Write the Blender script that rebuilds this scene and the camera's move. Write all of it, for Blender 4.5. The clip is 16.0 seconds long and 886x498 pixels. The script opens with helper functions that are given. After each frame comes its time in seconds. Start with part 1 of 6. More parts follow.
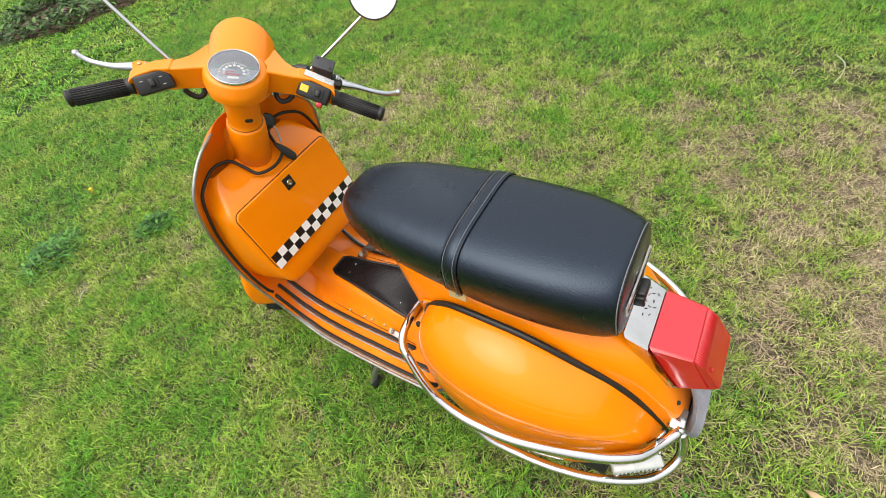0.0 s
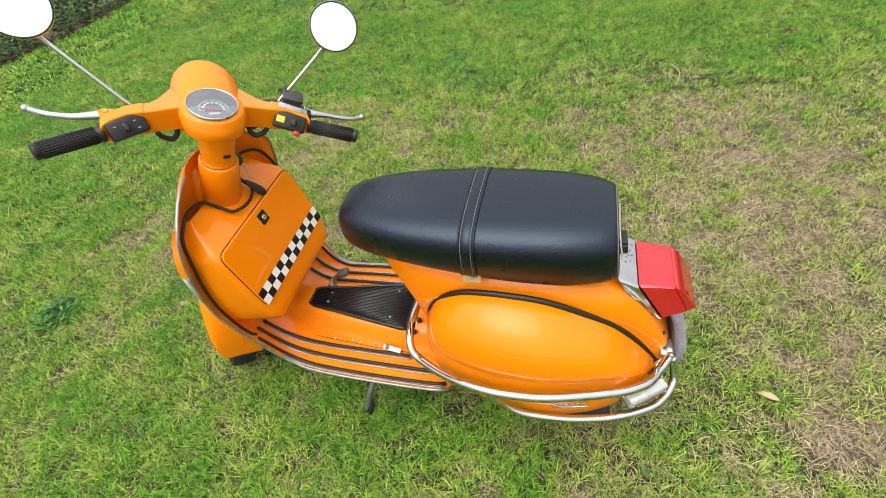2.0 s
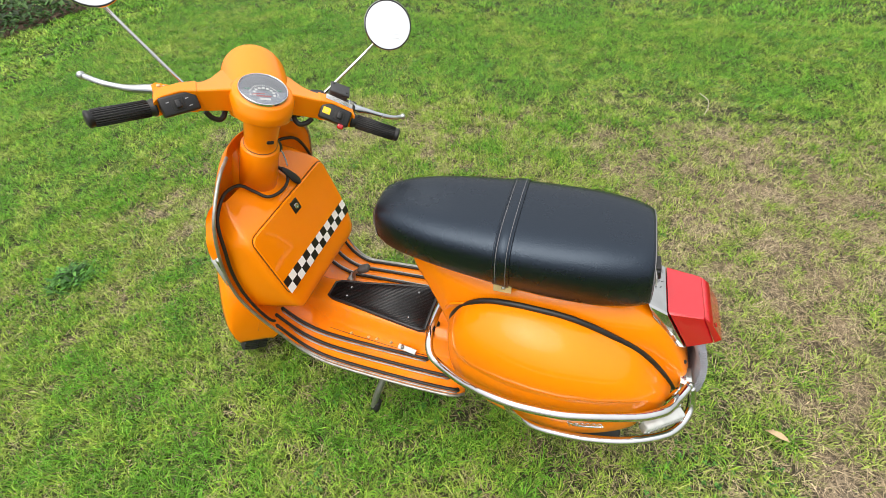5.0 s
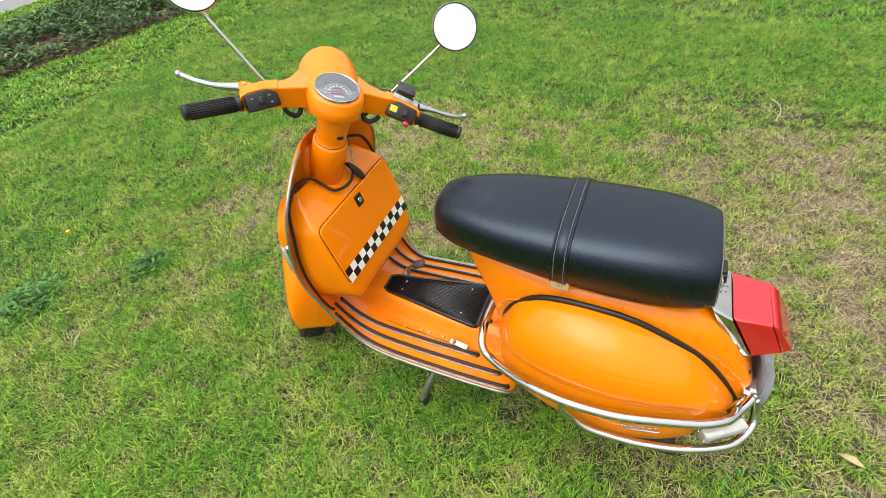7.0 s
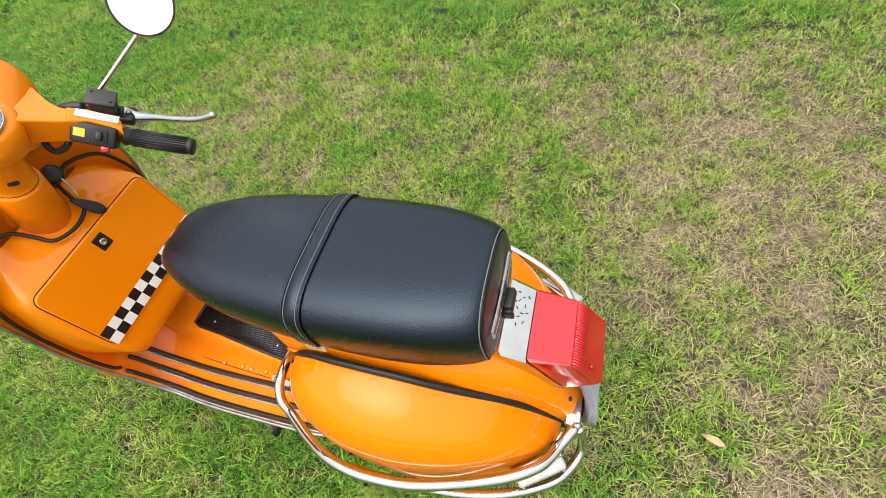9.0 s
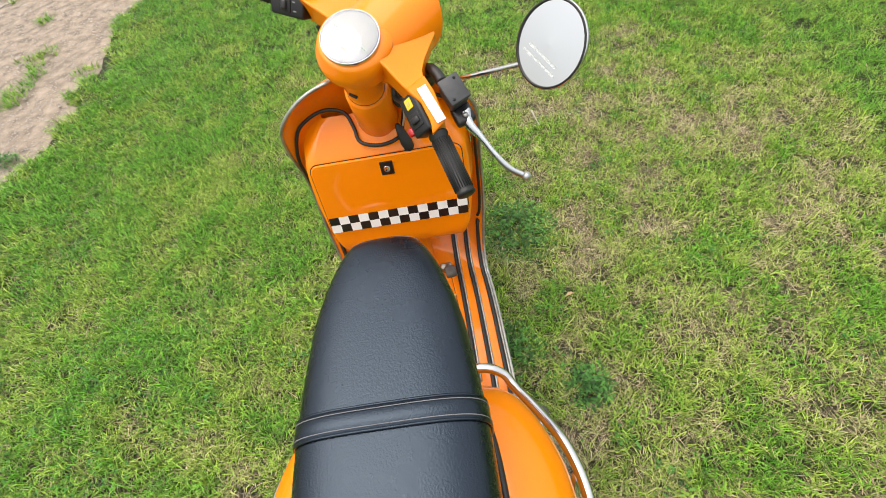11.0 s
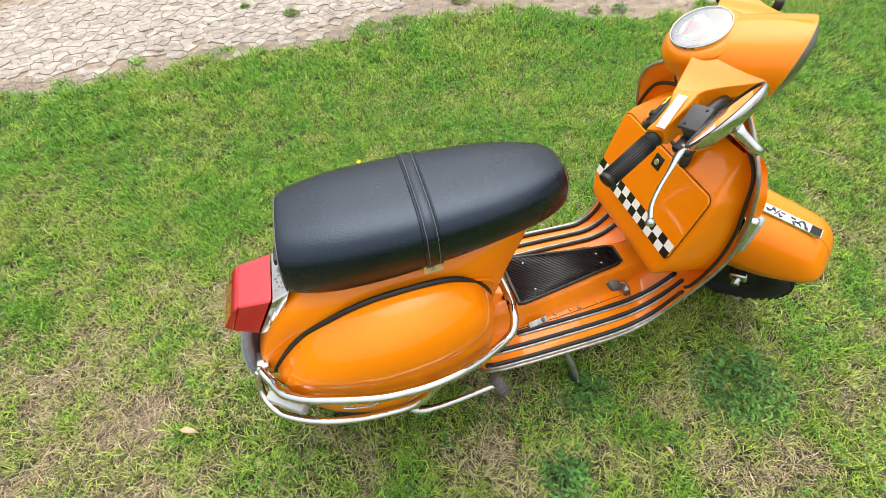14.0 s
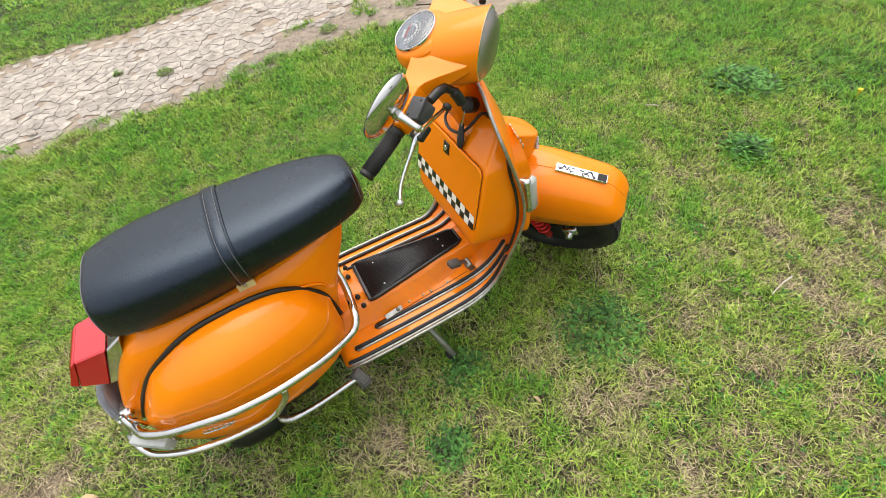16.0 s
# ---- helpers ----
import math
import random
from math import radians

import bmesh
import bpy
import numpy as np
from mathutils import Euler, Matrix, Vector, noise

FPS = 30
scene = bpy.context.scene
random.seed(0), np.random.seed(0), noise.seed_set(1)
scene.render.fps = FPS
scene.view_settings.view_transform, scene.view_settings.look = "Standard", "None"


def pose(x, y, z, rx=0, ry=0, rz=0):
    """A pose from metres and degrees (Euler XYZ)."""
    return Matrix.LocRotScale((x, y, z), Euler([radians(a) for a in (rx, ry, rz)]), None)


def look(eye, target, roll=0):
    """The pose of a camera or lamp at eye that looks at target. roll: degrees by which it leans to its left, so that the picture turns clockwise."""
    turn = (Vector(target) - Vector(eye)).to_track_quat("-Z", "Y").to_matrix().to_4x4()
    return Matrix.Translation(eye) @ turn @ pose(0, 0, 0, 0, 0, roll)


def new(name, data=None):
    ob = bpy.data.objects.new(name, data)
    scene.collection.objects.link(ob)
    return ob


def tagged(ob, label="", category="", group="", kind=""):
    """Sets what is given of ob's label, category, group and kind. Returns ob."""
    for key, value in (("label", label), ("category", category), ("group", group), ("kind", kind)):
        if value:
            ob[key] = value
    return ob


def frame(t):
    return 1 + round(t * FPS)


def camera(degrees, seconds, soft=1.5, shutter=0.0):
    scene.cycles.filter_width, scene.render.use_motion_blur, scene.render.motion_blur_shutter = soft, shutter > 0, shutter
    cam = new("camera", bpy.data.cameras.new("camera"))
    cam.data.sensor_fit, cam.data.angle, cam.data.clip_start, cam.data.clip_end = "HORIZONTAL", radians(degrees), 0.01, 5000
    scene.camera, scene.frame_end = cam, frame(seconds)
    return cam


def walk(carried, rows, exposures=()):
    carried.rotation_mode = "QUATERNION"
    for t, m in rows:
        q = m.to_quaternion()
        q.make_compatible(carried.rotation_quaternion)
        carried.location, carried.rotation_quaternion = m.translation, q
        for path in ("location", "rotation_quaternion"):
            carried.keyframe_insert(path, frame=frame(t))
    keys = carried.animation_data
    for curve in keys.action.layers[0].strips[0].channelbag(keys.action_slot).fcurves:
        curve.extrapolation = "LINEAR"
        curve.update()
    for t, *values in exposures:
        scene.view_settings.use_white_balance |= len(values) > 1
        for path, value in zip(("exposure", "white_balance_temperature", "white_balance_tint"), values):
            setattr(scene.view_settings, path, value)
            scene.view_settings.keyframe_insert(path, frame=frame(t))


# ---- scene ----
cam = camera(88.8, 16.0, soft=0.5)
PATH = [
    (0, (-0.275, 0.528, 1.413), (0.625, -0.465, -0.071), -16.2),
    (0.5, (-0.188, 0.607, 1.439), (0.669, -0.485, -0.001), -13.7),
    (1, (-0.042, 0.723, 1.45), (0.716, -0.466, 0.031), -11.8),
    (1.5, (-0.058, 0.732, 1.433), (0.56, -0.521, 0.002), -9.8),
    (2, (-0.114, 0.74, 1.442), (0.409, -0.556, 0.011), -12.3),
    (2.5, (-0.1, 0.762, 1.451), (0.382, -0.544, 0.015), -11.3),
    (3, (-0.059, 0.781, 1.455), (0.405, -0.54, 0.027), -8.6),
    (3.5, (-0.023, 0.786, 1.447), (0.461, -0.533, 0.024), -6.2),
    (3.7, (-0.018, 0.769, 1.44), (0.475, -0.543, 0.014), -6.1),
    (5.8, (-0.076, 0.747, 1.462), (0.536, -0.54, 0.06), -7.9),
    (6, (-0.081, 0.725, 1.463), (0.618, -0.503, 0.048), -9.6),
    (6.5, (-0.025, 0.795, 1.473), (0.694, -0.435, 0.069), -10.0),
    (7, (-0.03, 0.803, 1.456), (0.691, -0.453, 0.076), -9.7),
    (7.5, (-0.104, 0.753, 1.444), (0.553, -0.532, 0.06), -12.2),
    (8, (-0.288, 0.666, 1.427), (0.343, -0.598, 0.011), -16.9),
    (8.5, (-0.37, 0.55, 1.408), (0.215, -0.652, -0.08), -17.3),
    (9, (-0.333, 0.353, 1.371), (0.231, -0.697, -0.235), -16.8),
    (9.5, (-0.354, 0.167, 1.384), (0.476, -0.673, -0.231), -16.4),
    (10, (-0.389, 0.037, 1.404), (0.76, -0.312, -0.196), -14.4),
    (10.2, (-0.341, 0.017, 1.396), (0.839, -0.199, -0.204), -13.8),
    (12.3, (0.183, -0.38, 1.452), (1.253, 0.293, -0.098), -9.5),
    (12.5, (0.225, -0.39, 1.455), (1.177, 0.472, -0.079), -9.1),
    (13, (0.25, -0.474, 1.438), (0.646, 0.755, -0.09), -5.6),
    (13.5, (0.108, -0.587, 1.447), (0.334, 0.69, -0.075), -3.9),
    (14, (-0.015, -0.7, 1.431), (0.246, 0.554, -0.105), -4.5),
    (14.5, (0.069, -0.775, 1.442), (0.437, 0.455, -0.091), -5.9),
    (15, (0.189, -0.872, 1.444), (0.575, 0.365, -0.08), -6.1),
    (15.5, (0.243, -0.908, 1.445), (0.656, 0.33, -0.07), -6.8),
    (16, (0.291, -0.927, 1.451), (0.709, 0.316, -0.059), -12.1),
]
walk(cam, [(t, look(eye, target, roll)) for t, eye, target, roll in PATH], exposures=((0, 0.50), (10.2, 0.52), (12.3, 0.61), (14.2, 0.64), (16, 0.52)))

# ---------------------------------------------------------------- world and sun
world = bpy.data.worlds.new("sky")
scene.world = world
world.use_nodes = True
wn, wl = world.node_tree.nodes, world.node_tree.links
sky = wn.new("ShaderNodeTexSky")
sky.sky_type, sky.sun_disc = "NISHITA", False
sky.sun_elevation, sky.sun_rotation = radians(69), radians(17)
sky.air_density, sky.dust_density, sky.ozone_density = 1.0, 6.0, 1.0
haze = wn.new("ShaderNodeMixRGB")
haze.inputs["Fac"].default_value = 0.65
haze.inputs["Color2"].default_value = (8.4, 8.3, 8.0, 1)
wl.new(sky.outputs["Color"], haze.inputs["Color1"])
# an overcast dome is about three times as bright overhead as at the horizon
ways, axes, rise, dome = wn.new("ShaderNodeTexCoord"), wn.new("ShaderNodeSeparateXYZ"), wn.new("ShaderNodeMapRange"), wn.new("ShaderNodeMixRGB")
dome.blend_type, dome.inputs["Fac"].default_value = "MULTIPLY", 1.0
rise.inputs["To Min"].default_value, rise.inputs["To Max"].default_value = 0.42, 1.26
wl.new(ways.outputs["Generated"], axes.inputs["Vector"])
wl.new(axes.outputs["Z"], rise.inputs["Value"])
wl.new(haze.outputs["Color"], dome.inputs["Color1"])
wl.new(rise.outputs["Result"], dome.inputs["Color2"])
wl.new(dome.outputs["Color"], wn["Background"].inputs["Color"])
wn["Background"].inputs["Strength"].default_value = 0.160

sun_data = bpy.data.lights.new("sun", "SUN")
sun_data.energy, sun_data.angle, sun_data.color = 1.3, radians(64), (1.0, 0.95, 0.86)
sun = new("sun", sun_data)
sun.matrix_world = look((0.6, 2.0, 5.5), (0, 0, 0))


# ---------------------------------------------------------------- materials
def mat(name, color, rough=0.5, metal=0.0, coat=0.0, spec=0.5, noise_scale=0.0, vary=0.0, bump=0.0, bump_scale=200.0,
        dirt=0.0, dirt_color=(0.1, 0.07, 0.04), rough_vary=0.0):
    """A principled material with colour variation at two scales, fine relief and some dirt."""
    m = bpy.data.materials.new(name)
    m.use_nodes = True
    n, l = m.node_tree.nodes, m.node_tree.links
    b = n["Principled BSDF"]
    b.inputs["Base Color"].default_value = (*color, 1)
    b.inputs["Roughness"].default_value = rough
    b.inputs["Metallic"].default_value = metal
    b.inputs["Coat Weight"].default_value = coat
    b.inputs["Coat Roughness"].default_value = 0.06
    b.inputs["Specular IOR Level"].default_value = spec
    geo = n.new("ShaderNodeTexCoord")
    if vary:
        nz = n.new("ShaderNodeTexNoise")
        nz.inputs["Scale"].default_value, nz.inputs["Detail"].default_value = noise_scale or 8.0, 6.0
        l.new(geo.outputs["Object"], nz.inputs["Vector"])
        mul = n.new("ShaderNodeMixRGB")
        mul.blend_type = "MULTIPLY"
        mul.inputs["Fac"].default_value = 1.0
        mul.inputs["Color1"].default_value = (*color, 1)
        ramp = n.new("ShaderNodeMapRange")
        ramp.inputs["From Min"].default_value, ramp.inputs["From Max"].default_value = 0.3, 0.7
        ramp.inputs["To Min"].default_value, ramp.inputs["To Max"].default_value = 1 - vary, 1 + vary
        l.new(nz.outputs["Fac"], ramp.inputs["Value"])
        l.new(ramp.outputs["Result"], mul.inputs["Color2"])
        out = mul.outputs["Color"]
        if dirt:
            dn = n.new("ShaderNodeTexNoise")
            dn.inputs["Scale"].default_value, dn.inputs["Detail"].default_value = 35.0, 10.0
            dn.inputs["Roughness"].default_value = 0.7
            l.new(geo.outputs["Object"], dn.inputs["Vector"])
            dr = n.new("ShaderNodeMapRange")
            dr.inputs["From Min"].default_value, dr.inputs["From Max"].default_value = 0.52, 0.75
            dr.inputs["To Max"].default_value = dirt
            l.new(dn.outputs["Fac"], dr.inputs["Value"])
            dm = n.new("ShaderNodeMixRGB")
            dm.inputs["Color2"].default_value = (*dirt_color, 1)
            l.new(dr.outputs["Result"], dm.inputs["Fac"])
            l.new(out, dm.inputs["Color1"])
            out = dm.outputs["Color"]
        l.new(out, b.inputs["Base Color"])
    if rough_vary:
        rn = n.new("ShaderNodeTexNoise")
        rn.inputs["Scale"].default_value, rn.inputs["Detail"].default_value = 14.0, 8.0
        l.new(geo.outputs["Object"], rn.inputs["Vector"])
        rr = n.new("ShaderNodeMapRange")
        rr.inputs["To Min"].default_value, rr.inputs["To Max"].default_value = rough - rough_vary, rough + rough_vary
        l.new(rn.outputs["Fac"], rr.inputs["Value"])
        l.new(rr.outputs["Result"], b.inputs["Roughness"])
    if bump:
        bn = n.new("ShaderNodeTexNoise")
        bn.inputs["Scale"].default_value, bn.inputs["Detail"].default_value = bump_scale, 4.0
        l.new(geo.outputs["Object"], bn.inputs["Vector"])
        bp = n.new("ShaderNodeBump")
        bp.inputs["Strength"].default_value, bp.inputs["Distance"].default_value = bump, 0.002
        l.new(bn.outputs["Fac"], bp.inputs["Height"])
        l.new(bp.outputs["Normal"], b.inputs["Normal"])
    return m


ORANGE = mat("orange_paint", (0.90, 0.238, 0.0), 0.55, 0, 0.75, 0.08, noise_scale=3.0, vary=0.05, rough_vary=0.08, bump=0.008, bump_scale=40)
ORANGE_WORN = mat("orange_paint_floor", (0.86, 0.228, 0.003), 0.5, 0, 0.7, 0.12, noise_scale=9.0, vary=0.1, dirt=0.35, dirt_color=(0.45, 0.22, 0.09), rough_vary=0.12, bump=0.05, bump_scale=40)
VINYL = mat("black_vinyl", (0.0026, 0.0036, 0.0060), 0.28, spec=0.66, noise_scale=5.0, vary=0.15, bump=0.30, bump_scale=330, rough_vary=0.05)
VINYL.node_tree.nodes["Principled BSDF"].inputs["Specular Tint"].default_value = (0.60, 0.77, 1.0, 1)
THREAD = mat("grey_thread", (0.15, 0.15, 0.16), 0.8)
RUBBER = mat("black_rubber", (0.0085, 0.0085, 0.009), 0.48, noise_scale=20.0, vary=0.25, bump=0.1)
WORN_RUBBER = mat("worn_rubber", (0.075, 0.072, 0.068), 0.7, noise_scale=40.0, vary=0.3)
SOOT = mat("black_enamel", (0.005, 0.005, 0.005), 0.45, noise_scale=20.0, vary=0.3, rough_vary=0.1)
TYRE = mat("tyre_rubber", (0.012, 0.012, 0.012), 0.75, noise_scale=20.0, vary=0.3, dirt=0.3, bump=0.2)
MAT = mat("mat_rubber", (0.010, 0.0105, 0.012), 0.36, spec=0.65, noise_scale=25.0, vary=0.25, rough_vary=0.08)
FADED = mat("faded_black_plastic", (0.042, 0.043, 0.047), 0.50, noise_scale=40.0, vary=0.25, bump=0.15, bump_scale=500)
SILVER_INK = mat("grey_marking", (0.35, 0.35, 0.36), 0.6)
PLASTIC = mat("black_plastic", (0.010, 0.010, 0.011), 0.42, noise_scale=20.0, vary=0.2, bump=0.08, bump_scale=600)
CHROME = mat("chrome", (0.62, 0.62, 0.61), 0.07, 1.0, noise_scale=25.0, vary=0.06, rough_vary=0.04)
CHROME_WORN = mat("worn_chrome", (0.7, 0.7, 0.66), 0.2, 1.0, noise_scale=25.0, vary=0.12, dirt=0.3, rough_vary=0.1)
ALLOY = mat("aluminium", (0.52, 0.54, 0.56), 0.27, 1.0, noise_scale=25.0, vary=0.08, rough_vary=0.1)
STEEL = mat("grey_steel", (0.3, 0.3, 0.28), 0.45, 0.9, noise_scale=30.0, vary=0.2, dirt=0.4)
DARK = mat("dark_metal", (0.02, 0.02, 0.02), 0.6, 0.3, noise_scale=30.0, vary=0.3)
ZINC = mat("dull_zinc", (0.38, 0.38, 0.36), 0.40, 0.85, noise_scale=60.0, vary=0.2, dirt=0.3, rough_vary=0.12)
INK = mat("blue_black_ink", (0.022, 0.028, 0.05), 0.4)
DIRT = mat("grime", (0.10, 0.045, 0.015), 0.8, noise_scale=60.0, vary=0.4)
BRASS = mat("brass_plate", (0.58, 0.47, 0.25), 0.38, 0.35, noise_scale=40.0, vary=0.1)
RED = mat("red_lens", (0.50, 0.004, 0.012), 0.12, 0, 0.8, noise_scale=4.0, vary=0.06)
RED_DEEP = mat("deep_red_lens", (0.42, 0.004, 0.006), 0.15, 0, 0.8)
REDPAINT = mat("red_spring", (0.5, 0.01, 0.015), 0.35)
WHITE = mat("white_vinyl", (0.86, 0.86, 0.85), 0.35, noise_scale=15.0, vary=0.04)
BLACKV = mat("black_sticker", (0.006, 0.006, 0.007), 0.35)
YELLOW = mat("yellow_sticker", (0.85, 0.6, 0.02), 0.4)
GREYP = mat("grey_plastic", (0.25, 0.26, 0.30), 0.5, noise_scale=30.0, vary=0.12)
CLEAR = mat("clear_lens", (0.40, 0.42, 0.41), 0.12, 0, 0.6, noise_scale=60.0, vary=0.1, bump=0.3, bump_scale=90)
DIAL_SHEEN = mat("dial_sheen", (0.27, 0.29, 0.36), 0.5, noise_scale=60.0, vary=0.25)
DIAL = mat("dial_face", (0.15, 0.155, 0.19), 0.45, 0, 0.5, noise_scale=30.0, vary=0.15)
MIRROR = mat("mirror_glass", (0.80, 0.81, 0.81), 0.01, 1.0)
REFLECT = mat("lamp_reflector", (0.86, 0.88, 0.87), 0.35, 0.35, noise_scale=40.0, vary=0.1)
GLASS = bpy.data.materials.new("glass")
GLASS.use_nodes = True
gn, gl = GLASS.node_tree.nodes, GLASS.node_tree.links
g_clear, g_gloss, g_fres, g_mix = gn.new("ShaderNodeBsdfTransparent"), gn.new("ShaderNodeBsdfGlossy"), gn.new("ShaderNodeFresnel"), gn.new("ShaderNodeMixShader")
g_clear.inputs["Color"].default_value, g_gloss.inputs["Roughness"].default_value, g_fres.inputs["IOR"].default_value = (0.90, 0.93, 0.92, 1), 0.04, 1.5
gl.new(g_fres.outputs["Fac"], g_mix.inputs["Fac"])
gl.new(g_clear.outputs["BSDF"], g_mix.inputs[1])
gl.new(g_gloss.outputs["BSDF"], g_mix.inputs[2])
gl.new(g_mix.outputs["Shader"], gn["Material Output"].inputs["Surface"])


def hazy(name, share, rough):
    """Glass or clear plastic dulled by flutes or fine scratches."""
    m = GLASS.copy()
    m.name = name
    n, l = m.node_tree.nodes, m.node_tree.links
    first = n["Material Output"].inputs["Surface"].links[0].from_socket
    veil, mix = n.new("ShaderNodeBsdfGlossy"), n.new("ShaderNodeMixShader")
    veil.inputs["Roughness"].default_value, mix.inputs["Fac"].default_value = rough, share
    l.new(first, mix.inputs[1])
    l.new(veil.outputs["BSDF"], mix.inputs[2])
    l.new(mix.outputs["Shader"], n["Material Output"].inputs["Surface"])
    return m


LAMP_GLASS, DIAL_GLASS = hazy("fluted_lamp_glass", 0.30, 0.35), hazy("scratched_dial_glass", 0.15, 0.25)



# ---------------------------------------------------------------- mesh tools
def part(name, bm, material, parent=None, label="", smooth=True, recalc=True):
    if recalc:
        bmesh.ops.recalc_face_normals(bm, faces=bm.faces)
    me = bpy.data.meshes.new(name)
    bm.to_mesh(me)
    bm.free()
    for p in me.polygons:
        p.use_smooth = smooth
    me.materials.append(material)
    ob = new(name, me)
    if parent is not None:
        ob.parent = parent
    if label:
        ob["label"] = label
    return ob


def sharpen(ob, angle=35.0):
    """Keeps edges sharper than the angle."""
    me = ob.data
    bm = bmesh.new()
    bm.from_mesh(me)
    lim = radians(angle)
    for e in bm.edges:
        if len(e.link_faces) == 2 and e.calc_face_angle(0.0) > lim:
            e.smooth = False
    bm.to_mesh(me)
    bm.free()
    return ob


def flatten(ob):
    """Lets the large faces rule the shading, not the rounded corners."""
    ob.modifiers.new("even_shading", "WEIGHTED_NORMAL").keep_sharp = True


def curve(pts, n=8):
    """A smooth line through the points (Catmull-Rom)."""
    p = [Vector(q) for q in pts]
    p = [2 * p[0] - p[1]] + p + [2 * p[-1] - p[-2]]
    out = []
    for i in range(1, len(p) - 2):
        for k in range(n):
            t = k / n
            out.append(0.5 * ((2 * p[i]) + (p[i + 1] - p[i - 1]) * t + (2 * p[i - 1] - 5 * p[i] + 4 * p[i + 1] - p[i + 2]) * t * t
                              + (3 * p[i] - p[i - 1] - 3 * p[i + 1] + p[i + 2]) * t ** 3))
    return out + [p[-2]]


def loft(rings, closed=True, caps=True, bm=None, loop=False):
    """Skins rings of equally many points."""
    bm = bm or bmesh.new()
    v = [[bm.verts.new(q) for q in r] for r in rings]
    n = len(v[0])
    pairs = list(zip(v[:-1], v[1:])) + ([(v[-1], v[0])] if loop else [])
    for a, b in pairs:
        for i in range(n if closed else n - 1):
            j = (i + 1) % n
            bm.faces.new((a[i], a[j], b[j], b[i]))
    if caps and closed and not loop:
        bm.faces.new(v[0][::-1])
        bm.faces.new(v[-1])
    return bm


def tube(pts, r, n=10, bm=None, flat=1.0):
    """A round bar along the points; r is one radius or one a point."""
    pts = [Vector(p) for p in pts]
    rs = r if isinstance(r, (list, tuple)) else [r] * len(pts)
    rings, up = [], None
    for i, p in enumerate(pts):
        d = (pts[min(i + 1, len(pts) - 1)] - pts[max(i - 1, 0)]).normalized()
        if up is None:
            up = d.orthogonal().normalized()
        up = (up - d * up.dot(d)).normalized()
        side = d.cross(up)
        rings.append([p + rs[i] * (math.cos(2 * math.pi * k / n) * up + flat * math.sin(2 * math.pi * k / n) * side) for k in range(n)])
    return loft(rings, bm=bm)


def rod(a, b, r, n=12, r2=None, bm=None):
    return tube([a, b], [r, r if r2 is None else r2], n, bm)


def block(sx, sy, sz, m=None, bevel=0.003, seg=2, bm=None):
    """A box with rounded edges, of full sizes, at the pose m."""
    own = bmesh.new()
    bmesh.ops.create_cube(own, size=1.0)
    bmesh.ops.scale(own, vec=(sx, sy, sz), verts=own.verts)
    if bevel:
        bmesh.ops.bevel(own, geom=list(own.edges), offset=bevel, segments=seg, affect="EDGES", profile=0.5)
    if m is not None:
        bmesh.ops.transform(own, matrix=m, verts=own.verts)
    if bm is None:
        return own
    return join(bm, own)


def join(bm, other):
    me = bpy.data.meshes.new("tmp")
    other.to_mesh(me)
    other.free()
    bm.from_mesh(me)
    bpy.data.meshes.remove(me)
    return bm


def lathe(profile, m=None, n=40, bm=None, full=True):
    """Turns a profile of (radius, height) round z."""
    rings = [[(r * math.cos(2 * math.pi * k / n), r * math.sin(2 * math.pi * k / n), h) for k in range(n)] for r, h in profile]
    own = loft(rings, caps=full)
    if m is not None:
        bmesh.ops.transform(own, matrix=m, verts=own.verts)
    return own if bm is None else join(bm, own)


def super_ring(cx, w, top, bot, power=2.6, n=36, y0=0.0):
    """A rounded section across x = cx: half width w, heights top and bot."""
    zc, hh, out = (top + bot) / 2, (top - bot) / 2, []
    for k in range(n):
        a = 2 * math.pi * k / n
        c, s = math.cos(a), math.sin(a)
        out.append((cx, y0 + w * math.copysign(abs(c) ** (2 / power), c), zc + hh * math.copysign(abs(s) ** (2 / power), s)))
    return out


def frame_at(origin, zaxis, xhint=(1, 0, 0)):
    """A pose with its z along zaxis."""
    z = Vector(zaxis).normalized()
    x = Vector(xhint)
    x = (x - z * x.dot(z)).normalized()
    y = z.cross(x)
    m = Matrix((x, y, z)).transposed().to_4x4()
    m.translation = Vector(origin)
    return m


def lerp_table(table, x):
    """Values between rows of (key, value...)."""
    if x <= table[0][0]:
        return table[0][1:]
    for a, b in zip(table[:-1], table[1:]):
        if x <= b[0]:
            t = (x - a[0]) / (b[0] - a[0])
            t = t * t * (3 - 2 * t) * 0.5 + t * 0.5
            return tuple(u + (v - u) * t for u, v in zip(a[1:], b[1:]))
    return table[-1][1:]


# ---------------------------------------------------------------- scooter: body
scooter = tagged(new("scooter"), "glossy orange classic motor scooter with black seat parked on grass", "scooter")

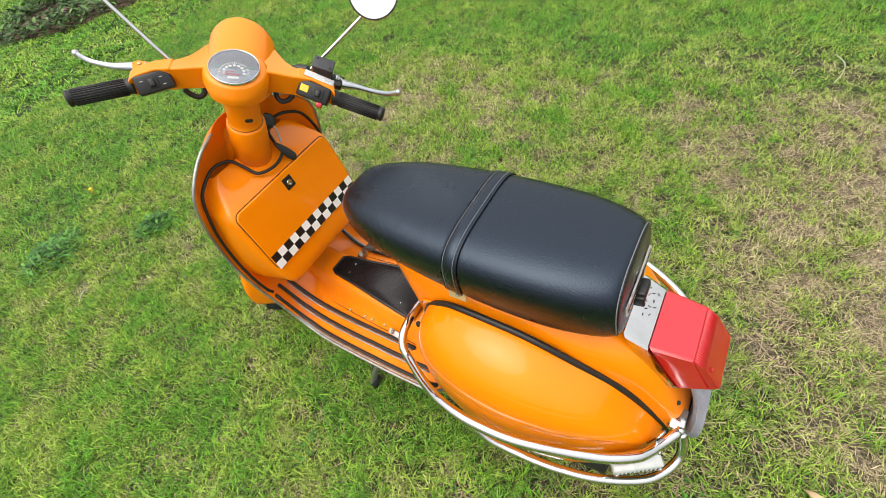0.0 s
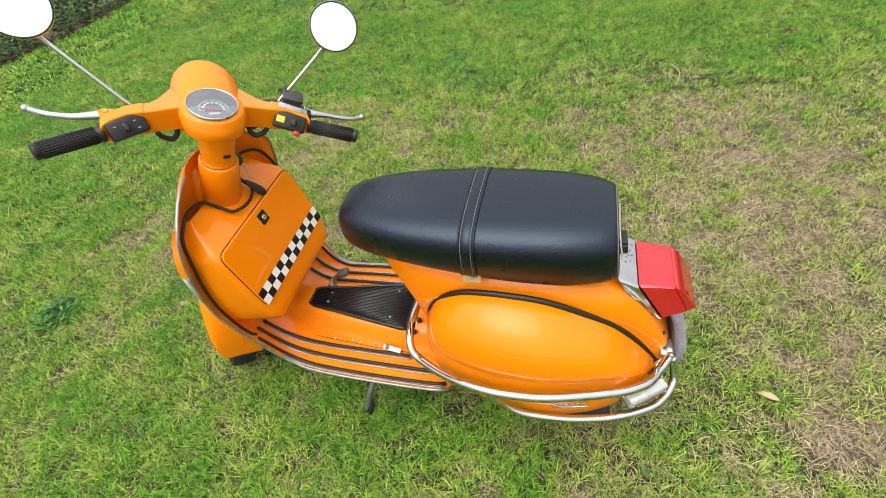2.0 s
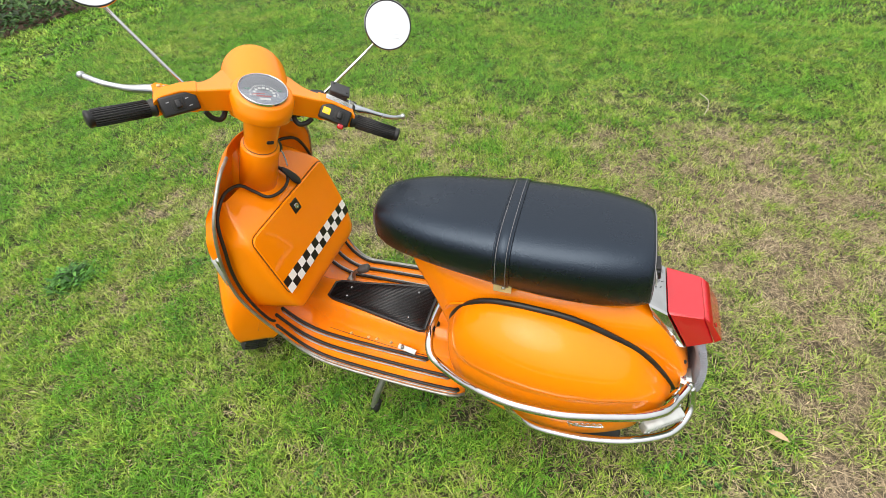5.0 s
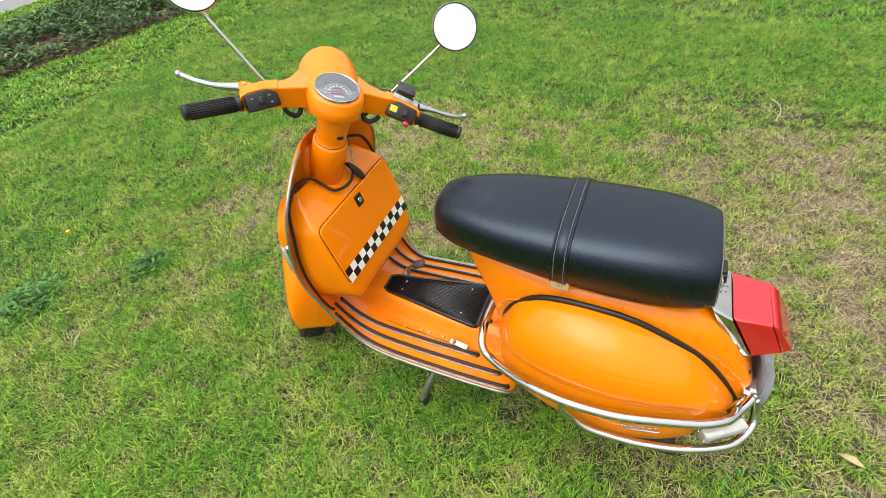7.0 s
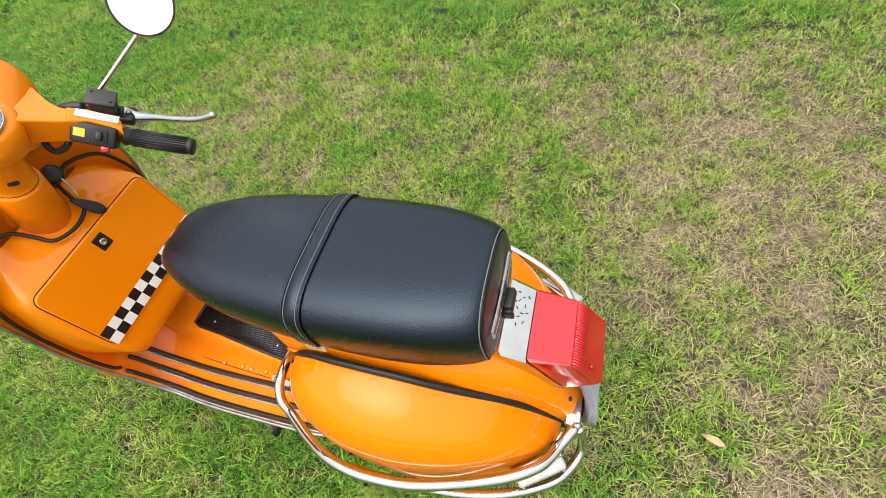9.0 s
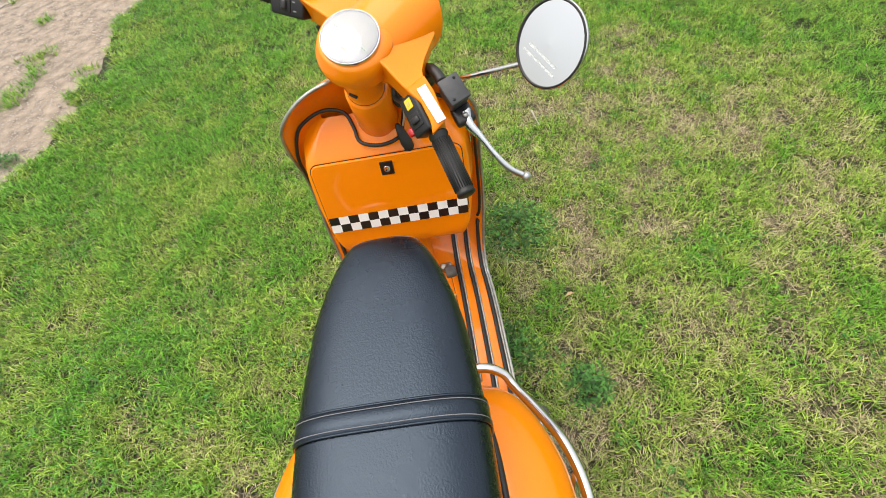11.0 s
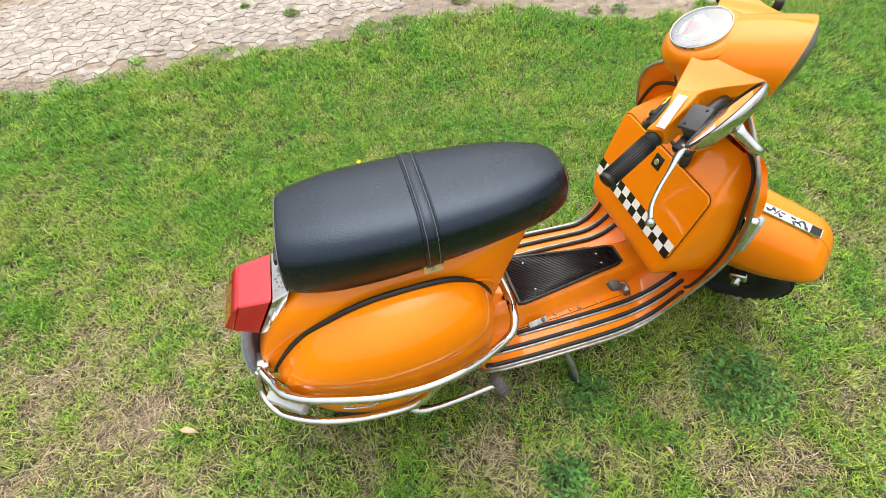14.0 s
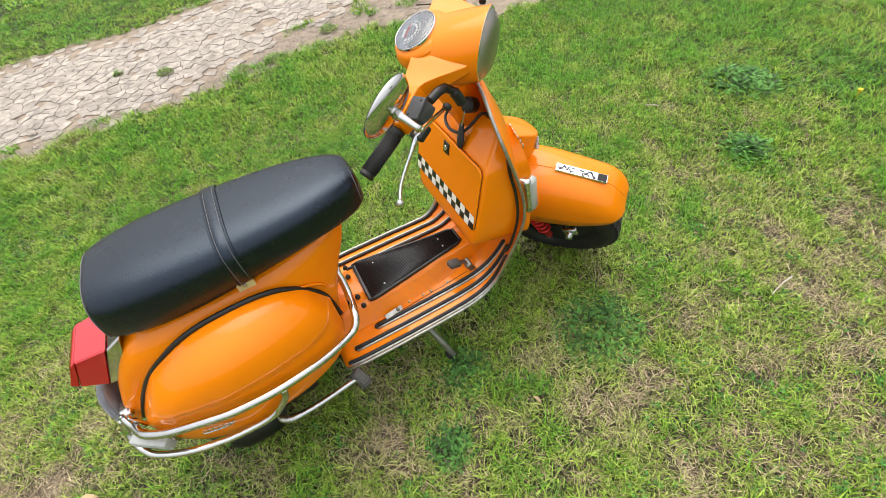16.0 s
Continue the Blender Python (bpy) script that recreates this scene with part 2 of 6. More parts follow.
# pressed sheet: floor and leg shield in one, from the rear of the floor up to the column
# rows: edge x, y, z; centre x, z
SHEET = [(0.170, 0.190, 0.262, 0.170, 0.285), (0.200, 0.214, 0.283, 0.200, 0.288), (0.30, 0.218, 0.284, 0.30, 0.288), (0.40, 0.217, 0.283, 0.40, 0.288), (0.50, 0.215, 0.283, 0.50, 0.288),
         (0.58, 0.211, 0.284, 0.59, 0.288), (0.633, 0.206, 0.292, 0.665, 0.292), (0.676, 0.206, 0.328, 0.725, 0.315), (0.706, 0.211, 0.388, 0.780, 0.370),
         (0.732, 0.219, 0.454, 0.815, 0.44), (0.756, 0.223, 0.517, 0.832, 0.51), (0.770, 0.223, 0.575, 0.835, 0.58), (0.764, 0.222, 0.650, 0.826, 0.66),
         (0.744, 0.222, 0.726, 0.812, 0.74), (0.724, 0.210, 0.805, 0.796, 0.82), (0.722, 0.172, 0.855, 0.778, 0.87), (0.732, 0.124, 0.884, 0.768, 0.90), (0.747, 0.070, 0.896, 0.762, 0.91)]


def sheet_point(row, v):
    """v from -1 (right edge) to 1 (left edge)."""
    ex, ey, ez, cx, cz = row
    w = abs(v) ** 2.6
    return Vector((cx + (ex - cx) * w, ey * v, cz + (ez - cz) * w))


edge_line = curve([r[:3] for r in SHEET], 4)
mid_line = curve([(r[3], 0, r[4]) for r in SHEET], 4)
SHEET_FINE = [(e.x, e.y, e.z, c.x, c.z) for e, c in zip(edge_line, mid_line)]
bm = loft([[sheet_point(r, -1 + 2 * k / 24) for k in range(25)] for r in SHEET_FINE], closed=False)
bmesh.ops.recalc_face_normals(bm, faces=bm.faces)
shield = part("leg_shield_and_floor", bm, ORANGE_WORN, scooter)
sol = shield.modifiers.new("thick", "SOLIDIFY")
sol.thickness, sol.offset = 0.003, 0.0
for side in (1, -1):
    rim = [Vector((p.x, side * (p.y + 0.002), p.z)) for p in edge_line]
    part("edge_trim", tube(rim, 0.0042, 8), ZINC, scooter, "bright metal edge trim")

# centre tunnel
bm = loft([[(x, y, z) for y, z in ((-w - 0.022, 0.286), (-w - 0.008, 0.300), (-w + 0.004, zt - 0.012), (-w + 0.014, zt), (0, zt + 0.003), (w - 0.014, zt), (w - 0.004, zt - 0.012), (w + 0.008, 0.300), (w + 0.022, 0.286))]
           for x, w, zt in ((0.17, 0.092, 0.348), (0.30, 0.090, 0.348), (0.40, 0.086, 0.348), (0.52, 0.072, 0.350), (0.62, 0.058, 0.352), (0.70, 0.052, 0.358), (0.78, 0.05, 0.385))], closed=False)
part("tunnel", bm, ORANGE_WORN, scooter)

# ribbed rubber mat on the tunnel
bm = bmesh.new()
zt = 0.3535
outline = [(0.316, 0.080), (0.335, 0.083), (0.45, 0.066), (0.56, 0.048), (0.640, 0.038), (0.658, 0.030)]
loft([[(x, -w, zt - 0.003), (x, -w, zt + 0.004), (x, -w + 0.004, zt + 0.007), (x, w - 0.004, zt + 0.007), (x, w, zt + 0.004), (x, w, zt - 0.003)] for x, w in outline], bm=bm)
mat_part = part("tunnel_mat", bm, MAT, scooter, "ribbed black rubber mat with screws", smooth=False)
bm = bmesh.new()
k = -0.076
while k < 0.077:
    x1 = 0.323
    # each rib ends where the mat has narrowed to it
    x2 = lerp_table([(0.030, 0.656), (0.038, 0.640), (0.048, 0.560), (0.066, 0.450), (0.083, 0.335)], abs(k) + 0.003)[0]
    if x2 - x1 > 0.01:
        rod((x1, k, zt + 0.0075), (x2, k, zt + 0.0075), 0.0021, 6, bm=bm)
    k += 0.0054
part("mat_ribs", bm, MAT, mat_part)
rim = [Vector((x, w - 0.002, zt + 0.007)) for x, w in outline]
part("mat_rim", tube(rim + [Vector((p.x, -p.y, p.z)) for p in rim[::-1]] + rim[:1], 0.0042, 6), MAT, mat_part)
for x, y in ((0.598, 0.017), (0.598, -0.018), (0.378, 0.048), (0.378, -0.049)):
    part("screw", lathe([(0.0001, 0.003), (0.003, 0.0025), (0.0042, 0.0)], pose(x, y, zt + 0.0075), 12), ALLOY, mat_part, "bright round screw head")

# floor strips: black rubber in bright metal rails
def strip_line(side, d, s0, s1, lift):
    """A line along the sheet, d of the half width from the edge, between two rows."""
    return [Vector((p.x, side * p.y, p.z)) + lift for p in [sheet_point(r, d) for r in SHEET_FINE[s0:s1]]]


for side in (1, -1):
    for d, s0, s1 in ((0.945, 3, 34), (0.775, 5, 34), (0.60, 8, 33)):
        line = strip_line(side, d, s0, s1, Vector((-0.001, 0, 0.004)))
        out = [p + Vector((0, side * 0.0072, 0.0)) for p in line]
        rail = part("floor_rail", tube(out, 0.0036, 8, flat=0.7), ZINC, scooter, "bright metal floor rail with black rubber insert")
        ins = [p + Vector((-0.0012, -side * 0.0016, 0.0022)) for p in line]
        part("rubber_insert", tube(ins, 0.0060, 8, flat=0.75), RUBBER, rail)
        for e in (line[0], line[-1]):
            part("end_cap", lathe([(0.0001, 0.005), (0.005, 0.004), (0.0066, -0.003)], Matrix.Translation(e + Vector((0, -side * 0.001, 0.002))), 12), RUBBER, rail)

# rivets and brackets along the tunnel
for side in (1, -1):
    for x in (0.424, 0.472, 0.50, 0.56):
        part("rivet", lathe([(0.0001, 0.004), (0.003, 0.0035), (0.0055, 0.0)], pose(x, side * 0.102, 0.290), 12), BRASS, scooter)
    part("floor_seam", tube([Vector((x, side * y, 0.2895)) for x, y in ((0.30, 0.118), (0.42, 0.115), (0.54, 0.107), (0.62, 0.100), (0.66, 0.098))], 0.0011, 5), DIRT, scooter)
    bm = block(0.060, 0.016, 0.004, pose(0.365, side * 0.118, 0.300, side * -25, 0, side * -8), 0.0015)
    br = part("stand_bracket", bm, ZINC, scooter, "bright metal bracket bolted to the floor", smooth=False)
    part("bolt", lathe([(0.0001, 0.008), (0.005, 0.007), (0.007, 0.0)], pose(0.380, side * 0.116, 0.300), 6), STEEL, br)
    for x, y in ((0.293, 0.085), (0.288, 0.045)):
        part("rubber_stop", lathe([(0.0001, 0.012), (0.006, 0.011), (0.008, 0.004), (0.008, 0.0)], pose(x, side * y, 0.352), 12), RUBBER, scooter)

# rear brake pedal, on the right of the tunnel
pedal = part("brake_pedal", tube(curve([(0.640, -0.088, 0.30), (0.632, -0.094, 0.335), (0.612, -0.100, 0.352), (0.596, -0.102, 0.356)]), 0.0065), STEEL, scooter, "steel brake pedal with black rubber pad")
part("pedal_pad", block(0.040, 0.030, 0.018, pose(0.594, -0.102, 0.361, 0, 22, 8), 0.005), WORN_RUBBER, pedal)
part("pedal_foot", block(0.020, 0.034, 0.05, pose(0.650, -0.090, 0.300, 0, -20, 0), 0.004), STEEL, pedal)

# ---------------------------------------------------------------- glove box
# sections across z: (z, rear face x, half width at the face, half width at the shield, corner)
GB = [(0.43, 0.700, 0.115, 0.150), (0.445, 0.664, 0.140, 0.172), (0.465, 0.641, 0.158, 0.190), (0.49, 0.634, 0.172, 0.202), (0.53, 0.640, 0.182, 0.208), (0.60, 0.656, 0.190, 0.211), (0.66, 0.670, 0.191, 0.210),
      (0.715, 0.682, 0.188, 0.205), (0.735, 0.692, 0.182, 0.201), (0.755, 0.712, 0.170, 0.193), (0.785, 0.745, 0.15, 0.18), (0.80, 0.762, 0.13, 0.165)]


def gb_ring(z, xf, wf, ws):
    xs = 0.80 if z < 0.7 else 0.80 - (z - 0.7) * 0.2
    pts = []
    for k in range(25):
        v = -1 + 2 * k / 24
        a = abs(v)
        # flat face, then a rounded corner running forward to the shield
        if a < 0.62:
            x, y = xf, v / 0.62 * wf * 0.93
        else:
            t = (a - 0.62) / 0.38
            ang = t * math.pi / 2
            if t < 0.6:
                q = t / 0.6 * math.pi / 2
                x, y = xf + 0.028 * (1 - math.cos(q)), math.copysign(wf * 0.93 + 0.07 * wf * math.sin(q), v)
            else:
                q = (t - 0.6) / 0.4
                x, y = xf + 0.028 + (xs - xf - 0.028) * q, math.copysign(wf + (ws - wf) * q, v)
        pts.append((x, y, z))
    return pts


gb_rows = [q for q in curve([(r[0], r[1], r[2]) for r in GB], 3)]
gb_ws = [q.x for q in curve([(r[3], 0, 0) for r in GB], 3)]
bm = loft([gb_ring(q.x, q.y, q.z, w) for q, w in zip(gb_rows, gb_ws)], closed=False)
glove = part("glove_box", bm, ORANGE, scooter)


def face_x(z):
    """The rear face of the glove box."""
    return 0.640 + (z - 0.53) * 0.226


# door: a thin proud panel with a dark joint round it
def rounded_rect(w, z0, z1, r, inset, x_off, n=6):
    pts = []
    for cy, cz, a0 in ((w - r, z1 - r, 0), (-w + r, z1 - r, 90), (-w + r, z0 + r, 180), (w - r, z0 + r, 270)):
        for k in range(n + 1):
            a = radians(a0 + 90 * k / n)
            y, z = cy + (r - inset) * math.cos(a), cz + (r - inset) * math.sin(a)
            pts.append((face_x(z) + x_off, y, z))
    return pts


bm = bmesh.new()
bm.faces.new([bm.verts.new(p) for p in rounded_rect(0.1765, 0.541, 0.736, 0.022, 0, -0.0012)])
part("door_joint", bm, DARK, glove, smooth=False)
bm = loft([rounded_rect(0.1765, 0.541, 0.736, 0.022, 0.0022, -0.0005), rounded_rect(0.1765, 0.541, 0.736, 0.022, 0.0022, -0.004), rounded_rect(0.1765, 0.541, 0.736, 0.022, 0.004, -0.0058)], caps=True)
door = part("glove_box_door", bm, ORANGE, glove)
sharpen(door)
lockm = frame_at((face_x(0.704) - 0.006, 0, 0.704), (-1, 0, 0.226), (0, 1, 0))
lk = part("door_lock", block(0.030, 0.034, 0.005, lockm, 0.0015), BLACKV, door, "black lock plate with chrome keyhole", smooth=False)
part("lock_barrel", lathe([(0.0001, 0.0045), (0.004, 0.0045), (0.0062, 0.006), (0.0075, 0.0055), (0.008, 0.002)], lockm, 20), CHROME, lk)
# chequered band: two rows of squares
sq_w, sq_z0 = 0.345 / 14, 0.5475
for i in range(14):
    for j in range(2):
        z0 = sq_z0 + j * 0.0225
        y0 = -0.1725 + i * sq_w
        bm = bmesh.new()
        c = [(face_x(z) - 0.0064, y, z) for y, z in ((y0, z0), (y0 + sq_w, z0), (y0 + sq_w, z0 + 0.0225), (y0, z0 + 0.0225))]
        bm.faces.new([bm.verts.new(p) for p in c])
        part("check_square", bm, WHITE if (i + j) % 2 else BLACKV, door, smooth=False)
# black seal round the glove box where it meets the shield
seal = [(0.720, 0.200, 0.432), (0.726, 0.208, 0.450), (0.742, 0.213, 0.50), (0.756, 0.214, 0.57), (0.752, 0.213, 0.65), (0.740, 0.208, 0.72), (0.745, 0.185, 0.785), (0.752, 0.150, 0.812), (0.758, 0.11, 0.822), (0.752, 0.070, 0.812), (0.730, 0.055, 0.785), (0.702, 0.045, 0.765), (0.690, 0.0, 0.758)]
seal_all = seal + [(x, -y, z) for x, y, z in seal[-2::-1]]
part("glove_box_seal", tube(curve(seal_all, 5), 0.0042, 8), RUBBER, glove, "black rubber seal")

# ---------------------------------------------------------------- rear body
# rows: x, half width, top, bottom
REAR = [(0.337, 0.030, 0.672, 0.640), (0.318, 0.054, 0.676, 0.600), (0.288, 0.072, 0.678, 0.545), (0.262, 0.085, 0.676, 0.485), (0.242, 0.094, 0.674, 0.425), (0.222, 0.102, 0.672, 0.36), (0.16, 0.118, 0.668, 0.34), (0.08, 0.134, 0.668, 0.34),
        (0.0, 0.138, 0.667, 0.34), (-0.08, 0.136, 0.664, 0.34), (-0.16, 0.130, 0.652, 0.34), (-0.22, 0.118, 0.628, 0.34), (-0.27, 0.104, 0.585, 0.335), (-0.32, 0.096, 0.515, 0.33), (-0.36, 0.088, 0.44, 0.325), (-0.378, 0.076, 0.395, 0.33)]
fine = curve([(r[0], r[1], r[2]) for r in REAR], 4)
finb = curve([(r[3], 0, 0) for r in REAR], 4)
bm = loft([super_ring(p.x, p.y, p.z, b.x, 4.0) for p, b in zip(fine, finb)])
part("rear_body", bm, ORANGE, scooter)
# small pressed swoosh at the front of each side
for side in (1, -1):
    part("body_crease", tube(curve([(0.232, side * 0.098, 0.520), (0.215, side * 0.107, 0.552), (0.185, side * 0.115, 0.575), (0.155, side * 0.120, 0.585)]), [0.002] + [0.004] * 23 + [0.002], 6), ORANGE, scooter)

# black trim between body and cowl
TRIM = [(0.226, 0.104, 0.395), (0.222, 0.104, 0.44), (0.214, 0.106, 0.50), (0.190, 0.113, 0.55), (0.150, 0.124, 0.600), (0.110, 0.131, 0.627), (0.060, 0.138, 0.641), (0.0, 0.141, 0.643), (-0.06, 0.141, 0.637), (-0.117, 0.138, 0.617), (-0.184, 0.127, 0.572),
        (-0.235, 0.114, 0.526), (-0.28, 0.101, 0.470), (-0.324, 0.090, 0.405), (-0.352, 0.083, 0.355)]
# cowl sections: x, top y, top z, widest y, its height, bottom y, bottom z
COWL = [(0.222, 0.108, 0.490, 0.128, 0.44, 0.120, 0.375), (0.208, 0.108, 0.520, 0.170, 0.45, 0.160, 0.360), (0.175, 0.115, 0.580, 0.205, 0.465, 0.196, 0.350), (0.12, 0.128, 0.621, 0.235, 0.480, 0.222, 0.343), (0.05, 0.138, 0.641, 0.258, 0.490, 0.243, 0.340),
        (-0.02, 0.141, 0.641, 0.266, 0.492, 0.252, 0.338), (-0.09, 0.139, 0.627, 0.262, 0.485, 0.256, 0.330), (-0.16, 0.131, 0.590, 0.246, 0.470, 0.243, 0.328), (-0.22, 0.118, 0.545, 0.222, 0.450, 0.221, 0.328), (-0.27, 0.104, 0.484, 0.194, 0.425, 0.192, 0.332),
        (-0.31, 0.094, 0.425, 0.160, 0.395, 0.156, 0.343), (-0.335, 0.088, 0.385, 0.122, 0.372, 0.118, 0.348), (-0.342, 0.085, 0.372, 0.098, 0.362, 0.096, 0.350)]


CREASE = [(-0.335, 0.372), (-0.30, 0.418), (-0.25, 0.461), (-0.19, 0.484), (-0.12, 0.496), (-0.04, 0.499), (0.06, 0.493), (0.15, 0.488), (0.21, 0.492)]


def cowl_ring(x, yt, zt, yw, zw, yb, zb, side):
    out = []
    for k in range(25):
        t = k / 24
        # shoulder: leaves the trim steeply outward, rounds over to the flank
        a = t * math.pi / 2
        y = yt + (yw - yt) * math.sin(a) ** 0.92
        z = zw + (zt - zw) * math.cos(a) ** 0.80
        out.append((x, side * y, z))
    for k in range(1, 45):
        t = k / 44
        y = yw + (yb - yw) * t ** 2
        out.append((x, side * (y + 0.004 * (1 - t) * t * 4), zw + (zb - zw) * t))
    # the flank steps in below a pressed line, then swells out again towards the lower edge
    zc = lerp_table(CREASE, x)[0]
    for k, (_, y, z) in enumerate(out):
        dip = 0.0062 * min(max((x + 0.315) / 0.10, 0.0), 1.0) * min(max((0.215 - x) / 0.06, 0.0), 1.0) / (1 + math.exp(min((z - zc) / 0.0016, 50.0))) * min(max((z - zb) / (zc - zb), 0.0), 1.0)
        lip = 0.0016 * min(max((x + 0.30) / 0.10, 0.0), 1.0) * math.exp(-((z - zc - 0.003) / 0.004) ** 2)
        out[k] = (x, y - side * (dip - lip), z)
    out.append((x, side * (yb - 0.012), zb - 0.006))
    out.append((x, side * (yb - 0.06), zb - 0.002))
    return out


for side in (1, -1):
    cols = [curve([(r[0], r[i], r[j]) for r in COWL], 4) for i, j in ((1, 2), (3, 4), (5, 6))]
    bm = loft([cowl_ring(a.x, a.y, a.z, b.y, b.z, c.y, c.z, side) for a, b, c in zip(*cols)], closed=False)
    cowl = part("side_cowl", bm, ORANGE, scooter)
    part("cowl_seal", tube([Vector((p.x, side * (p.y + 0.002), p.z + 0.002)) for p in curve(TRIM, 5)], 0.0070, 8), RUBBER, cowl, "black rubber seal along the cowl")
    # chrome script plate: plain strokes
    badge = part("script_badge", tube(curve([(-0.105, side * 0.2705, 0.418), (-0.13, side * 0.2685, 0.410), (-0.17, side * 0.260, 0.407), (-0.185, side * 0.2565, 0.409)]), 0.0028, 6), CHROME, cowl, "chrome script badge")
    for i in range(6):
        x = -0.112 - i * 0.0125
        y = side * (0.2745 - i * 0.0030)
        part("stroke", tube(curve([(x, y, 0.410), (x + 0.004, y, 0.422), (x - 0.004, y, 0.424), (x - 0.006, y, 0.413)], 4), 0.0012, 6), CHROME, badge)
    # chrome corner piece at the rear of the cowl
    part("cowl_corner", block(0.006, 0.016, 0.055, pose(-0.332, side * 0.138, 0.418, side * 18, -14, side * -25), 0.002), CHROME, cowl)
    # rear turn signal
    sm = pose(-0.312, side * 0.196, 0.392, side * -8, 4, side * 34)
    sg = part("turn_signal", block(0.098, 0.030, 0.046, sm, 0.005), CLEAR, scooter, "clear turn signal lens with chrome base")
    part("signal_base", block(0.106, 0.016, 0.054, sm @ pose(0.002, side * -0.014, 0), 0.004), CHROME, sg)
    for i in range(11):
        part("lens_rib", block(0.002, 0.031, 0.038, sm @ pose(-0.040 + i * 0.008, side * 0.0012, 0), 0), CLEAR, sg)
    for x in (-0.042, 0.042):
        part("lens_screw", lathe([(0.0001, 0.003), (0.003, 0.0025), (0.0042, 0.0)], sm @ pose(x, side * 0.0155, 0, side * -90, 0, 0), 10), ALLOY, sg)

# ---------------------------------------------------------------- chrome guard bars
UP = [(0.262, -0.030, 0.440), (0.268, 0.016, 0.444), (0.270, 0.065, 0.453), (0.268, 0.115, 0.460), (0.264, 0.160, 0.454), (0.253, 0.189, 0.437), (0.228, 0.206, 0.426), (0.155, 0.248, 0.446), (0.093, 0.275, 0.468), (0.03, 0.289, 0.478), (-0.026, 0.291, 0.480), (-0.087, 0.286, 0.478), (-0.148, 0.271, 0.472),
      (-0.21, 0.250, 0.460), (-0.262, 0.228, 0.448), (-0.306, 0.200, 0.437), (-0.328, 0.175, 0.425), (-0.345, 0.145, 0.415), (-0.368, 0.108, 0.415)]
LOW = [(0.034, 0.283, 0.462), (0.024, 0.281, 0.425), (0.0, 0.280, 0.392), (-0.026, 0.279, 0.370), (-0.06, 0.276, 0.357), (-0.127, 0.271, 0.351), (-0.18, 0.264, 0.351), (-0.24, 0.250, 0.350), (-0.30, 0.226, 0.348), (-0.345, 0.198, 0.345), (-0.372, 0.165, 0.343), (-0.386, 0.135, 0.356), (-0.384, 0.118, 0.385), (-0.374, 0.108, 0.415)]
for side in (1, -1):
    bar = part("guard_bar", tube(curve([(x, side * y, z) for x, y, z in UP], 6), 0.0108, 12), CHROME, scooter, "chrome side guard bar round the cowl")
    part("lower_bar", tube(curve([(x, side * y, z) for x, y, z in LOW], 6), 0.0095, 12), CHROME, bar)
    part("bar_bolt", lathe([(0.0001, 0.012), (0.008, 0.011), (0.011, 0.0)], frame_at((-0.370, side * 0.100, 0.415), (0, side, 0)), 8), CHROME_WORN, bar)
    part("bar_mount", block(0.03, 0.05, 0.02, pose(-0.362, side * 0.082, 0.412), 0.004), CHROME_WORN, bar)

# ---------------------------------------------------------------- seat
# rows: x, half width, top, bottom
SEAT = [(0.413, 0.042, 0.764, 0.711), (0.4095, 0.056, 0.778, 0.700), (0.399, 0.068, 0.788, 0.692), (0.374, 0.083, 0.796, 0.684), (0.325, 0.102, 0.802, 0.681), (0.25, 0.121, 0.805, 0.682), (0.16, 0.132, 0.807, 0.674), (0.07, 0.138, 0.808, 0.666), (-0.02, 0.139, 0.808, 0.657),
        (-0.10, 0.135, 0.807, 0.652), (-0.15, 0.128, 0.804, 0.652), (-0.185, 0.1195, 0.801, 0.653), (-0.204, 0.112, 0.798, 0.655), (-0.212, 0.107, 0.794, 0.657)]
fine = curve([(r[0], r[1], r[2]) for r in SEAT], 5)
finb = curve([(r[3], 0, 0) for r in SEAT], 5)


def seat_ring(x, w, top, bot, n=48, off=0.0):
    """Softly domed top, sides falling inward to the lower edge; the back end is more oval."""
    t = min(max((-0.09 - x) / 0.125, 0.0), 1.0)
    nose_t = min(max((x - 0.29) / 0.11, 0.0), 1.0)
    pts = []
    for k in range(n):
        a = 2 * math.pi * k / n
        c, s = math.cos(a), math.sin(a)
        p = (3.5 - 0.5 * t * t - 0.1 * nose_t) if s > 0 else (5.0 - 1.2 * t * t)
        y = (w + off) * math.copysign(abs(c) ** (2 / p), c)
        zc = bot + (top - bot) * 0.42
        z = zc + ((top - zc + off) if s > 0 else (zc - bot)) * math.copysign(abs(s) ** (2 / p), s)
        if s < 0:
            y *= 1 - 0.11 * (-s)
        pts.append((x - 0.11 * t * t * (top - z) + 0.004 * t * t, y, z))
    return pts


bm = loft([seat_ring(p.x, p.y, p.z, b.x) for p, b in zip(fine, finb)])
seat = part("seat", bm, VINYL, scooter, "black vinyl dual seat with strap and piping")
# oval rear panel with a thin stitched edge
r0 = seat_ring(-0.213, 0.1060, 0.792, 0.658)
r1 = seat_ring(-0.216, 0.1020, 0.788, 0.661)
r2 = seat_ring(-0.218, 0.0910, 0.777, 0.670)
part("rear_panel", loft([r0, r1, r2]), VINYL, seat)
pip = [Vector(p) for p in seat_ring(-0.2125, 0.1074, 0.7940, 0.657)]
part("piping", tube(pip[45:] + pip[:28], 0.0012, 6), THREAD, seat)
nose = [Vector(p) for p in seat_ring(0.4005, 0.0672, 0.7858, 0.692)]
part("nose_piping", tube(nose[47:] + nose[:26], 0.0013, 6), THREAD, seat)
